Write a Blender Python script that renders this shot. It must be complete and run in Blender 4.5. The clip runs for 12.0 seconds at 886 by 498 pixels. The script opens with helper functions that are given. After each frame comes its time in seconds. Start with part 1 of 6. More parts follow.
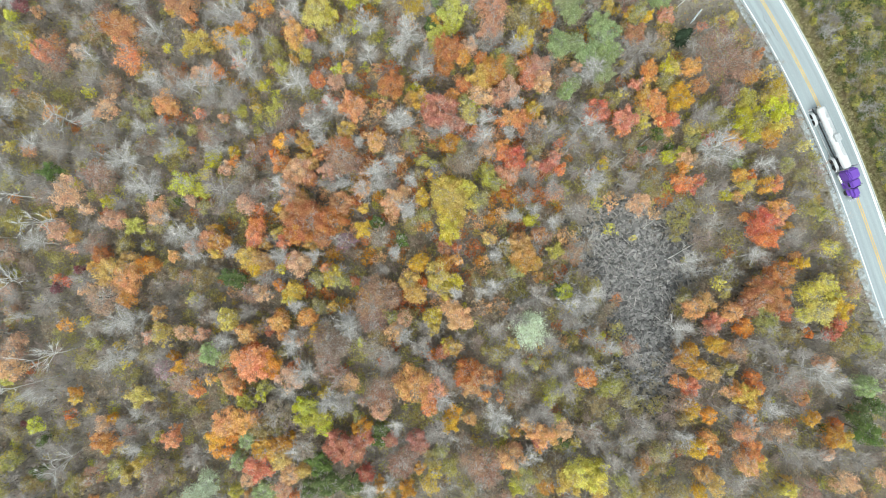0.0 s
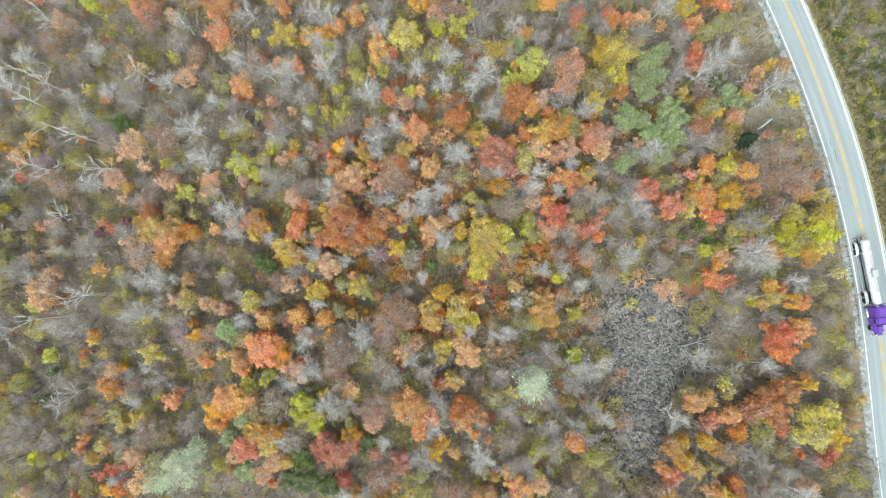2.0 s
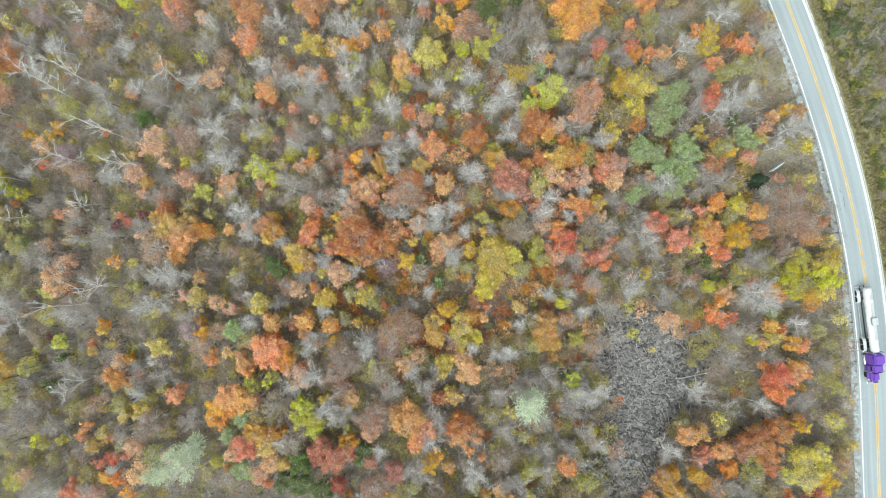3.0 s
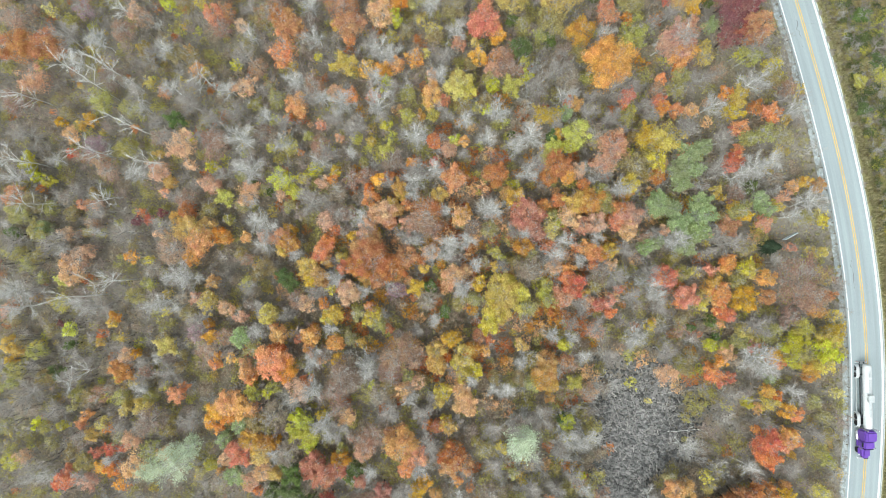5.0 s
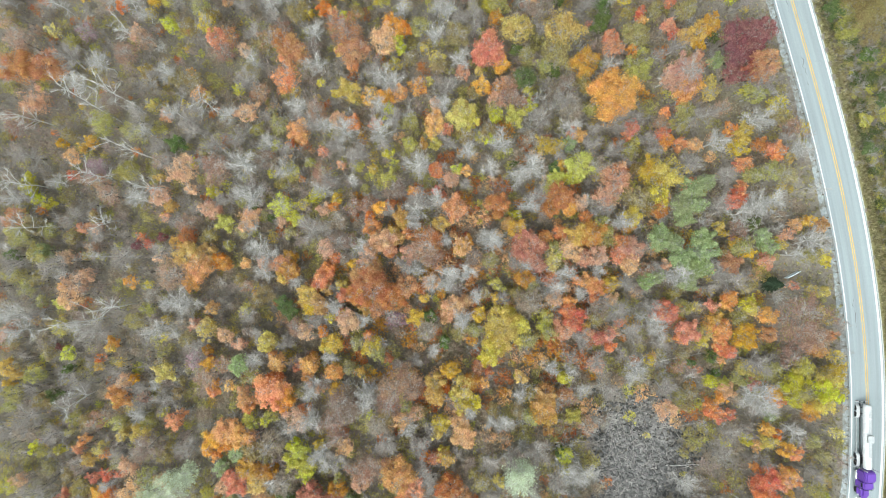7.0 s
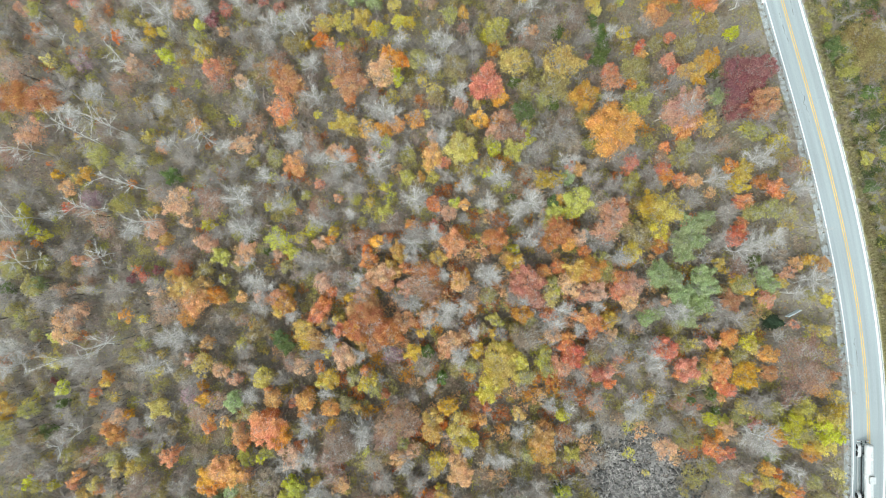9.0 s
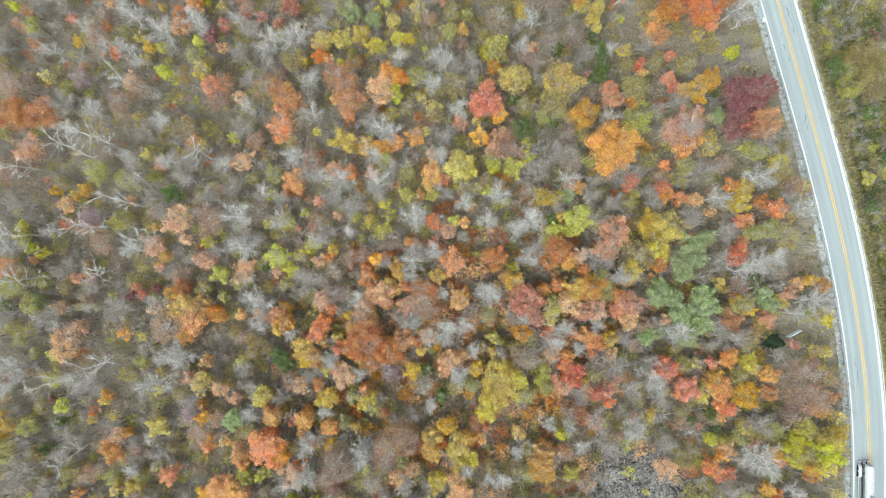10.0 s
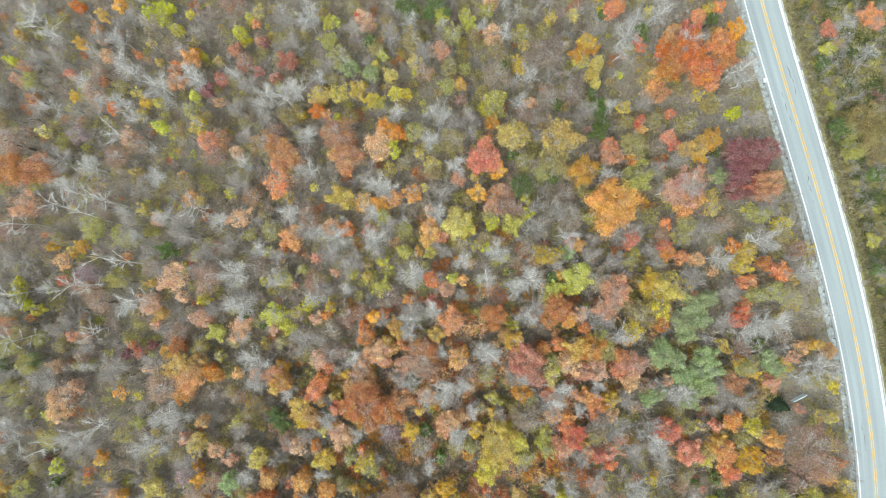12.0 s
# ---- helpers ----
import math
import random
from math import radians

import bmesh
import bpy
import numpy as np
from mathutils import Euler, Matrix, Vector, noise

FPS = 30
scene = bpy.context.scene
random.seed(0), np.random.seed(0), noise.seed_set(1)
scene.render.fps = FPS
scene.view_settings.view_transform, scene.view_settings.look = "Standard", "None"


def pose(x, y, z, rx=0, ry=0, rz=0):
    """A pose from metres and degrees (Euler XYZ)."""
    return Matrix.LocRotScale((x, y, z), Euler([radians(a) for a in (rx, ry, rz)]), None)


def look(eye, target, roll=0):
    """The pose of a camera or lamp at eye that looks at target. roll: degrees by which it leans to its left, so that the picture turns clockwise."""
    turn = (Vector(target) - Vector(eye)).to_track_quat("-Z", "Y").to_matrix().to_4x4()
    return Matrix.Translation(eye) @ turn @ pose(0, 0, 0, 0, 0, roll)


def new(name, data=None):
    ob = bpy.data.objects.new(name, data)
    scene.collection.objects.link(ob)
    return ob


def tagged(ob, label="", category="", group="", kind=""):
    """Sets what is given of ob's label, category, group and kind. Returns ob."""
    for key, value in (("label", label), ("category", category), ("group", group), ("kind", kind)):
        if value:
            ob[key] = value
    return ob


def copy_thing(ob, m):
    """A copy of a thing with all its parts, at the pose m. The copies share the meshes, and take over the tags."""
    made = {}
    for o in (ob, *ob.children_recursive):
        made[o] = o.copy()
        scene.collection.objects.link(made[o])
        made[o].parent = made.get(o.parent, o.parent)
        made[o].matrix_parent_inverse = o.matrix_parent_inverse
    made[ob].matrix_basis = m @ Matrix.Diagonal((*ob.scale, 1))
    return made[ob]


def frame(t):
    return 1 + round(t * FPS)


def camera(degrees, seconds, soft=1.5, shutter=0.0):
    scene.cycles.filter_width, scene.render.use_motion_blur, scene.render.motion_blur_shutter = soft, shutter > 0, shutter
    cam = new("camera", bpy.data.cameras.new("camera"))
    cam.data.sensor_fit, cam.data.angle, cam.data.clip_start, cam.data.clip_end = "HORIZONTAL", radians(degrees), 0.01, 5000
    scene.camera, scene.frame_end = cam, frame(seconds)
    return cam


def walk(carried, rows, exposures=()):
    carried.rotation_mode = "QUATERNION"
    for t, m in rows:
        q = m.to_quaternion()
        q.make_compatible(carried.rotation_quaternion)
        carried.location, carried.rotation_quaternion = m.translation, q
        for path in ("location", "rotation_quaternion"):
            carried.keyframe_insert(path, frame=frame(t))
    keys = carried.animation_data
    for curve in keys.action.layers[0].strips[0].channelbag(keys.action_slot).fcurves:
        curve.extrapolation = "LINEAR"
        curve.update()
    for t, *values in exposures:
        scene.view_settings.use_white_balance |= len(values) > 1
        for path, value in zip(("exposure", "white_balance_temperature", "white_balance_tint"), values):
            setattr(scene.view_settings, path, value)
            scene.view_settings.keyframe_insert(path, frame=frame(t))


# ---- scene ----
import collections

cam = camera(70.0, 12.0, soft=1.05)
PATH = [
    (0.0, 0.00, -0.00, 136.00, 0.35, -2.25, -0.00),
    (0.5, -0.33, 1.77, 136.46, 0.24, -1.56, 3.95),
    (1.0, -0.97, 3.48, 137.51, 0.17, -1.05, 7.75),
    (1.5, -1.97, 5.08, 138.59, 0.14, -0.73, 11.10),
    (2.0, -3.09, 6.53, 139.83, 0.15, -0.52, 13.71),
    (2.5, -4.11, 7.92, 141.04, 0.22, -0.36, 15.84),
    (3.0, -5.12, 9.28, 142.17, 0.31, -0.21, 17.86),
    (5.0, -8.84, 15.52, 144.25, 0.16, 0.32, 23.91),
    (5.5, -9.49, 17.28, 143.94, 0.09, 0.43, 24.35),
    (6.0, -10.24, 18.94, 143.40, 0.02, 0.52, 24.67),
    (6.5, -10.96, 20.56, 143.63, -0.04, 0.46, 24.80),
    (7.0, -11.83, 22.26, 143.69, -0.05, 0.40, 24.78),
    (9.0, -14.37, 29.42, 142.45, 0.06, 0.46, 24.84),
    (9.5, -15.12, 31.51, 142.26, -0.01, 0.51, 24.83),
    (10.0, -15.91, 33.62, 142.05, -0.09, 0.56, 24.83),
    (10.5, -16.65, 35.67, 141.81, -0.13, 0.62, 24.82),
    (11.0, -17.24, 37.65, 141.56, -0.08, 0.70, 24.78),
    (11.5, -18.14, 40.61, 141.07, 0.16, 0.82, 24.78),
    (12.0, -19.36, 44.60, 140.38, 0.56, 1.00, 24.60),
]
walk(cam, [(t, pose(*row)) for t, *row in PATH], exposures=[(0.0, 0.87, 6250, 0), (12.0, 0.87, 6250, 0)])

# ---- sky and light: a bright overcast day ----
world = bpy.data.worlds.new("overcast_sky")
scene.world = world
world.use_nodes = True
wn, wl = world.node_tree.nodes, world.node_tree.links
sky = wn.new("ShaderNodeTexSky")
sky.sky_type = "NISHITA"
sky.sun_disc = False
sky.sun_elevation, sky.sun_rotation = radians(52), radians(200)
sky.air_density, sky.dust_density = 1.0, 4.0
cloud = wn.new("ShaderNodeHueSaturation")
cloud.inputs["Saturation"].default_value = 0.2
wl.new(sky.outputs["Color"], cloud.inputs["Color"])
wl.new(cloud.outputs["Color"], wn["Background"].inputs["Color"])
wn["Background"].inputs["Strength"].default_value = 0.15
sun = new("sun", bpy.data.lights.new("sun", "SUN"))
sun.data.energy, sun.data.angle, sun.data.color = 0.9, radians(60), (1.0, 0.97, 0.93)
sun.matrix_world = look((20, -60, 100), (0, 0, 0))

# ---- materials ----
def material(name, rough=0.8, metal=0.0):
    mat = bpy.data.materials.new(name)
    mat.use_nodes = True
    b = mat.node_tree.nodes["Principled BSDF"]
    b.inputs["Roughness"].default_value = rough
    b.inputs["Metallic"].default_value = metal
    b.inputs["Specular IOR Level"].default_value = 0.25
    return mat, mat.node_tree.nodes, mat.node_tree.links, b


def noise_node(nodes, links, scale, detail=4.0, rough=0.6, coords="Object"):
    tc = nodes.new("ShaderNodeTexCoord")
    n = nodes.new("ShaderNodeTexNoise")
    n.inputs["Scale"].default_value = scale
    n.inputs["Detail"].default_value = detail
    n.inputs["Roughness"].default_value = rough
    links.new(tc.outputs[coords], n.inputs["Vector"])
    return n


def ramp(nodes, links, source, stops):
    r = nodes.new("ShaderNodeValToRGB")
    els = r.color_ramp.elements
    while len(els) < len(stops):
        els.new(0.5)
    for e, (p, c) in zip(els, stops):
        e.position, e.color = p, (*c, 1)
    links.new(source, r.inputs["Fac"])
    return r


def mix(nodes, links, fac, a, b, kind="MIX"):
    m = nodes.new("ShaderNodeMix")
    m.data_type, m.blend_type = "RGBA", kind
    for key, v in ((0, fac), (6, a), (7, b)):
        if hasattr(v, "is_output"):
            links.new(v, m.inputs[key])
        elif key == 0:
            m.inputs[0].default_value = v
        else:
            m.inputs[key].default_value = (*v, 1)
    return m.outputs[2]


def bump(nodes, links, bsdf, height, strength, distance):
    b = nodes.new("ShaderNodeBump")
    b.inputs["Strength"].default_value, b.inputs["Distance"].default_value = strength, distance
    links.new(height, b.inputs["Height"])
    links.new(b.outputs["Normal"], bsdf.inputs["Normal"])


def leaf_material(name, dark, mid, light, spread=0.05):
    """Foliage: every leaf takes its own tone, and every tree leans a little to one side of its kind."""
    mat, n, l, b = material(name, 0.7)
    geo = n.new("ShaderNodeNewGeometry")
    low, high = [0.75 * a + 0.25 * c for a, c in zip(dark, mid)], [0.75 * a + 0.25 * c for a, c in zip(light, mid)]
    tone = ramp(n, l, geo.outputs["Random Per Island"], [(0.0, low), (0.5, mid), (1.0, high)])
    obj = n.new("ShaderNodeObjectInfo")
    hs = n.new("ShaderNodeHueSaturation")
    hue = n.new("ShaderNodeMapRange")
    hue.inputs["To Min"].default_value, hue.inputs["To Max"].default_value = 0.5 - spread * 0.5, 0.5 + spread * 0.5
    l.new(obj.outputs["Random"], hue.inputs["Value"])
    drift = noise_node(n, l, 0.45, 2.0)
    turn = n.new("ShaderNodeMath")
    turn.operation = "MULTIPLY_ADD"
    turn.inputs[1].default_value, turn.inputs[2].default_value = 0.1, -0.052
    l.new(drift.outputs["Fac"], turn.inputs[0])
    add = n.new("ShaderNodeMath")
    l.new(hue.outputs["Result"], add.inputs[0])
    l.new(turn.outputs["Value"], add.inputs[1])
    l.new(add.outputs["Value"], hs.inputs["Hue"])
    big = noise_node(n, l, 0.9, 2.0)
    val = n.new("ShaderNodeMapRange")
    val.inputs["From Min"].default_value, val.inputs["From Max"].default_value = 0.3, 0.7
    val.inputs["To Min"].default_value, val.inputs["To Max"].default_value = 0.75, 1.25
    l.new(big.outputs["Fac"], val.inputs["Value"])
    own = n.new("ShaderNodeMath")
    own.operation = "PINGPONG"
    own.inputs[1].default_value = 0.13
    l.new(obj.outputs["Random"], own.inputs[0])
    fade, lift = n.new("ShaderNodeMapRange"), n.new("ShaderNodeMapRange")
    fade.inputs["From Max"].default_value = 0.13
    fade.inputs["To Min"].default_value, fade.inputs["To Max"].default_value = 0.84, 1.06
    lift.inputs["To Min"].default_value, lift.inputs["To Max"].default_value = 0.84, 1.06
    l.new(own.outputs["Value"], fade.inputs["Value"])
    l.new(obj.outputs["Random"], lift.inputs["Value"])
    l.new(fade.outputs["Result"], hs.inputs["Saturation"])
    bright = n.new("ShaderNodeMath")
    bright.operation = "MULTIPLY"
    l.new(val.outputs["Result"], bright.inputs[0])
    l.new(lift.outputs["Result"], bright.inputs[1])
    l.new(bright.outputs["Value"], hs.inputs["Value"])
    l.new(tone.outputs["Color"], hs.inputs["Color"])
    l.new(hs.outputs["Color"], b.inputs["Base Color"])
    thin = n.new("ShaderNodeBsdfTranslucent")
    l.new(hs.outputs["Color"], thin.inputs["Color"])
    both = n.new("ShaderNodeMixShader")
    both.inputs["Fac"].default_value = 0.3
    l.new(b.outputs["BSDF"], both.inputs[1])
    l.new(thin.outputs["BSDF"], both.inputs[2])
    l.new(both.outputs["Shader"], n["Material Output"].inputs["Surface"])
    return mat


def wood_material(name, dark, light):
    mat, n, l, b = material(name, 0.85)
    geo = n.new("ShaderNodeNewGeometry")
    tone = ramp(n, l, geo.outputs["Random Per Island"], [(0.0, dark), (1.0, light)])
    grain = noise_node(n, l, 6.0, 3.0)
    col = mix(n, l, 0.45, tone.outputs["Color"], ramp(n, l, grain.outputs["Fac"], [(0.35, dark), (0.7, light)]).outputs["Color"])
    l.new(col, b.inputs["Base Color"])
    return mat


LEAF = {
    "orange": leaf_material("orange_leaves", (0.43, 0.185, 0.04), (0.69, 0.315, 0.075), (0.82, 0.45, 0.17)),
    "coral": leaf_material("red_orange_leaves", (0.43, 0.14, 0.06), (0.68, 0.245, 0.115), (0.82, 0.40, 0.23), 0.03),
    "rust": leaf_material("rust_leaves", (0.30, 0.135, 0.05), (0.51, 0.235, 0.085), (0.66, 0.36, 0.16), 0.03),
    "yellow": leaf_material("yellow_leaves", (0.36, 0.28, 0.04), (0.56, 0.445, 0.072), (0.72, 0.61, 0.17), 0.04),
    "lime": leaf_material("yellow_green_leaves", (0.28, 0.27, 0.03), (0.50, 0.475, 0.05), (0.66, 0.63, 0.13), 0.03),
    "olive": leaf_material("olive_leaves", (0.19, 0.16, 0.055), (0.335, 0.285, 0.098), (0.49, 0.43, 0.18), 0.06),
    "green": leaf_material("green_leaves", (0.055, 0.085, 0.025), (0.12, 0.165, 0.045), (0.22, 0.27, 0.09), 0.03),
    "sage": leaf_material("sage_leaves", (0.19, 0.24, 0.10), (0.315, 0.375, 0.165), (0.46, 0.53, 0.28), 0.03),
    "peach": leaf_material("faded_orange_leaves", (0.43, 0.22, 0.115), (0.62, 0.35, 0.195), (0.75, 0.49, 0.31), 0.03),
    "russet": leaf_material("sparse_russet_leaves", (0.232, 0.133, 0.087), (0.360, 0.217, 0.145), (0.487, 0.326, 0.232), 0.02),
    "brown": leaf_material("withered_brown_leaves", (0.186, 0.139, 0.104), (0.290, 0.223, 0.168), (0.406, 0.332, 0.261), 0.03),
    "gold": leaf_material("golden_leaves", (0.36, 0.21, 0.04), (0.57, 0.335, 0.062), (0.70, 0.47, 0.14), 0.04),
    "brick": leaf_material("brick_red_leaves", (0.28, 0.10, 0.065), (0.46, 0.175, 0.115), (0.60, 0.30, 0.21), 0.02),
    "plum": leaf_material("dusky_plum_leaves", (0.20, 0.125, 0.14), (0.33, 0.215, 0.24), (0.45, 0.33, 0.35), 0.02),
    "crimson": leaf_material("crimson_leaves", (0.162, 0.054, 0.058), (0.284, 0.097, 0.099), (0.406, 0.181, 0.174), 0.03),
    "pale": leaf_material("pale_leaves", (0.348, 0.410, 0.255), (0.499, 0.567, 0.383), (0.661, 0.736, 0.557), 0.02),
}
bark_grey = wood_material("grey_bark", (0.245, 0.23, 0.213), (0.50, 0.478, 0.452))
bark_pale = wood_material("bleached_bark", (0.40, 0.39, 0.37), (0.70, 0.695, 0.67))
bark_dark = wood_material("dark_bark", (0.06, 0.05, 0.042), (0.17, 0.14, 0.12))
twig_brown = wood_material("brown_twigs", (0.17, 0.149, 0.132), (0.365, 0.33, 0.30))
twig_red = wood_material("reddish_twigs", (0.235, 0.182, 0.158), (0.41, 0.325, 0.285))

mat, n, l, b = material("leaf_litter", 0.95)
fine = noise_node(n, l, 2.2, 8.0, 0.85)
wide = noise_node(n, l, 0.07, 4.0, 0.6)
litter = ramp(n, l, fine.outputs["Fac"], [(0.3, (0.115, 0.10, 0.083)), (0.45, (0.215, 0.193, 0.16)), (0.58, (0.29, 0.262, 0.22)), (0.75, (0.40, 0.365, 0.312))])
moss = ramp(n, l, fine.outputs["Fac"], [(0.3, (0.10, 0.095, 0.06)), (0.55, (0.24, 0.22, 0.12)), (0.75, (0.36, 0.32, 0.19))])
patch = ramp(n, l, wide.outputs["Fac"], [(0.5, (0, 0, 0)), (0.75, (0.8, 0.8, 0.8))])
l.new(mix(n, l, patch.outputs["Color"], litter.outputs["Color"], moss.outputs["Color"]), b.inputs["Base Color"])
bump(n, l, b, fine.outputs["Fac"], 0.8, 0.25)
litter_mat = mat

mat, n, l, b = material("worn_asphalt", 0.85)
fine = noise_node(n, l, 9.0, 6.0, 0.7)
lane = n.new("ShaderNodeUVMap")
stretch = n.new("ShaderNodeMapping")
stretch.inputs["Scale"].default_value = (1.1, 0.03, 1.0)
l.new(lane.outputs["UV"], stretch.inputs["Vector"])
wide = n.new("ShaderNodeTexNoise")
wide.inputs["Scale"].default_value, wide.inputs["Detail"].default_value = 1.0, 5.0
l.new(stretch.outputs["Vector"], wide.inputs["Vector"])
g1 = ramp(n, l, fine.outputs["Fac"], [(0.3, (0.25, 0.29, 0.305)), (0.7, (0.345, 0.39, 0.408))])
g2 = ramp(n, l, wide.outputs["Fac"], [(0.3, (0.84, 0.84, 0.84)), (0.7, (1.1, 1.1, 1.1))])
l.new(mix(n, l, 1.0, g1.outputs["Color"], g2.outputs["Color"], "MULTIPLY"), b.inputs["Base Color"])
bump(n, l, b, fine.outputs["Fac"], 0.3, 0.02)
asphalt = mat


def speckled(name, a, c, scale, rough=0.9, strength=0.4, dist=0.03):
    mat, n, l, b = material(name, rough)
    fine = noise_node(n, l, scale, 6.0, 0.7)
    wide = noise_node(n, l, scale * 0.06, 3.0)
    col = ramp(n, l, fine.outputs["Fac"], [(0.3, a), (0.7, c)]).outputs["Color"]
    shade = ramp(n, l, wide.outputs["Fac"], [(0.3, (0.8, 0.8, 0.8)), (0.7, (1.12, 1.12, 1.12))]).outputs["Color"]
    l.new(mix(n, l, 1.0, col, shade, "MULTIPLY"), b.inputs["Base Color"])
    bump(n, l, b, fine.outputs["Fac"], strength, dist)
    return mat


line_white = speckled("worn_white_paint", (0.62, 0.64, 0.64), (0.85, 0.86, 0.86), 5.0, 0.7, 0.1)
line_yellow = speckled("worn_yellow_paint", (0.56, 0.36, 0.08), (0.75, 0.52, 0.14), 5.0, 0.7, 0.1)
gravel_pale = speckled("pale_gravel", (0.34, 0.35, 0.34), (0.62, 0.63, 0.62), 4.0)
gravel_grey = speckled("grey_gravel", (0.16, 0.18, 0.185), (0.50, 0.54, 0.55), 1.7)
rock_mat = speckled("dark_grey_rock", (0.10, 0.097, 0.096), (0.275, 0.268, 0.264), 1.2)
grass_mat = leaf_material("dry_verge_grass", (0.13, 0.12, 0.04), (0.25, 0.22, 0.08), (0.40, 0.35, 0.17), 0.0)

# stones differ in tone from one to the next
n, l = rock_mat.node_tree.nodes, rock_mat.node_tree.links
geo, own = n.new("ShaderNodeNewGeometry"), n.new("ShaderNodeObjectInfo")
both = n.new("ShaderNodeMath")
both.operation = "PINGPONG"
both.inputs[1].default_value = 1.0
total = n.new("ShaderNodeMath")
l.new(geo.outputs["Random Per Island"], total.inputs[0])
l.new(own.outputs["Random"], total.inputs[1])
l.new(total.outputs["Value"], both.inputs[0])
tone = ramp(n, l, both.outputs["Value"], [(0.0, (0.5, 0.5, 0.5)), (0.6, (0.95, 0.95, 0.94)), (1.0, (1.5, 1.48, 1.45))])
rock_b = n["Principled BSDF"]
l.new(mix(n, l, 1.0, rock_b.inputs["Base Color"].links[0].from_socket, tone.outputs["Color"], "MULTIPLY"), rock_b.inputs["Base Color"])

# soil and leaves have washed over the valley-side gravel in patches
n, l = gravel_grey.node_tree.nodes, gravel_grey.node_tree.links
gravel_b = n["Principled BSDF"]
wash = noise_node(n, l, 0.9, 6.0, 0.7)
share = ramp(n, l, wash.outputs["Fac"], [(0.46, (0, 0, 0)), (0.6, (0.9, 0.9, 0.9))])
soil = ramp(n, l, noise_node(n, l, 5.0, 4.0).outputs["Fac"], [(0.35, (0.12, 0.11, 0.09)), (0.7, (0.27, 0.26, 0.22))])
l.new(mix(n, l, share.outputs["Color"], gravel_b.inputs["Base Color"].links[0].from_socket, soil.outputs["Color"]), gravel_b.inputs["Base Color"])

# ---- mesh helpers ----
def mesh_from(name, verts, faces, mat, smooth=False):
    me = bpy.data.meshes.new(name)
    me.from_pydata([tuple(v) for v in verts], [], faces)
    me.update()
    me.materials.append(mat)
    if smooth:
        me.polygons.foreach_set("use_smooth", [True] * len(me.polygons))
    return me


def part(name, me, parent, label="", mat=None):
    """Links a mesh as one object under a thing; mat replaces the mesh's own material on this object."""
    ob = new(name, me)
    ob.parent = parent
    if mat:
        ob.material_slots[0].link = "OBJECT"
        ob.material_slots[0].material = mat
    return tagged(ob, label) if label else ob


# ---- the lie of the land ----
ROAD_C = (95.6, -19.69, -1.046, -5.991, 1.567)
def road_x(y):
    """The road's centre line over y; straight on beyond the bend that is seen."""
    c = min(max(y, -25.0), 118.0)
    u = c / 50
    x = ROAD_C[0] + u * (ROAD_C[1] + u * (ROAD_C[2] + u * (ROAD_C[3] + u * ROAD_C[4])))
    slope = (ROAD_C[1] + u * (2 * ROAD_C[2] + u * (3 * ROAD_C[3] + u * 4 * ROAD_C[4]))) / 50
    return x + slope * (y - c)


def road_z(y):
    return 7.6 + 0.0594 * min(max(y, -60.0), 170.0)


def road_side(x, y):
    """Distance from the road's centre line, positive towards the valley."""
    slope = (road_x(y + 1) - road_x(y - 1)) / 2
    return (road_x(y) - x) / math.sqrt(1 + slope * slope)


def ground(x, y):
    """Height of the hillside: a slope that rises to the road bench, and a bank beyond it."""
    d = road_side(x, y)
    yy = y + 0.4 * d * 0.8 if d > 0 else y
    bench = road_z(yy)
    low = 0.0917 * min(max(x, -170.0), 140.0) - 0.0287 * min(max(y, -150.0), 200.0) - 1.0
    low += 0.9 * math.sin(x * 0.071 + 0.6) * math.cos(y * 0.063 - 0.4) + 0.4 * math.sin(x * 0.19 + y * 0.13)
    k = min(max((y + 28.0) / 36.0, 0.0), 1.0)
    low -= 4.3 * k * k * (3 - 2 * k)
    if d > 6.0:
        return low + (bench - 0.25 - low) * math.exp(-((d - 6.0) / 17.0) ** 1.25)
    if d > 4.3:
        return bench - 0.08 - 0.1 * (d - 4.3)
    if d > -4.6:
        return bench - 0.08
    e = -d - 4.6
    ditch = -0.55 * math.exp(-((e - 2.2) / 1.3) ** 2)
    return bench - 0.08 + ditch + 0.16 * min(max(e - 4.0, 0.0), 60.0)


def strip(name, mat, offsets, y0, y1, step=1.5, lift=0.0, wobble=0.0, seed=0):
    """A ribbon along the road between two offsets from its centre line (positive towards the valley)."""
    rng = random.Random(seed)
    verts, faces = [], []
    k = int((y1 - y0) / step) + 1
    for i in range(k):
        y = y0 + i * step
        slope = (road_x(y + 1) - road_x(y - 1)) / 2
        q = math.sqrt(1 + slope * slope)
        for j, (d, z) in enumerate(offsets):
            if wobble and j == 0:
                d += wobble * (noise.noise((y * 0.16, seed, 0)) * 1.4 + rng.uniform(-0.22, 0.22))
            verts.append((road_x(y) - d / q, y + d * slope / q, road_z(y) + z + lift))
    m = len(offsets)
    for i in range(k - 1):
        for j in range(m - 1):
            a = i * m + j
            faces.append((a, a + 1, a + m + 1, a + m))
    me = mesh_from(name, verts, faces, mat)
    uv = me.uv_layers.new(name="lane")
    for loop in me.loops:
        i, j = divmod(loop.vertex_index, m)
        uv.data[loop.index].uv = (offsets[j][0], y0 + i * step)
    return me


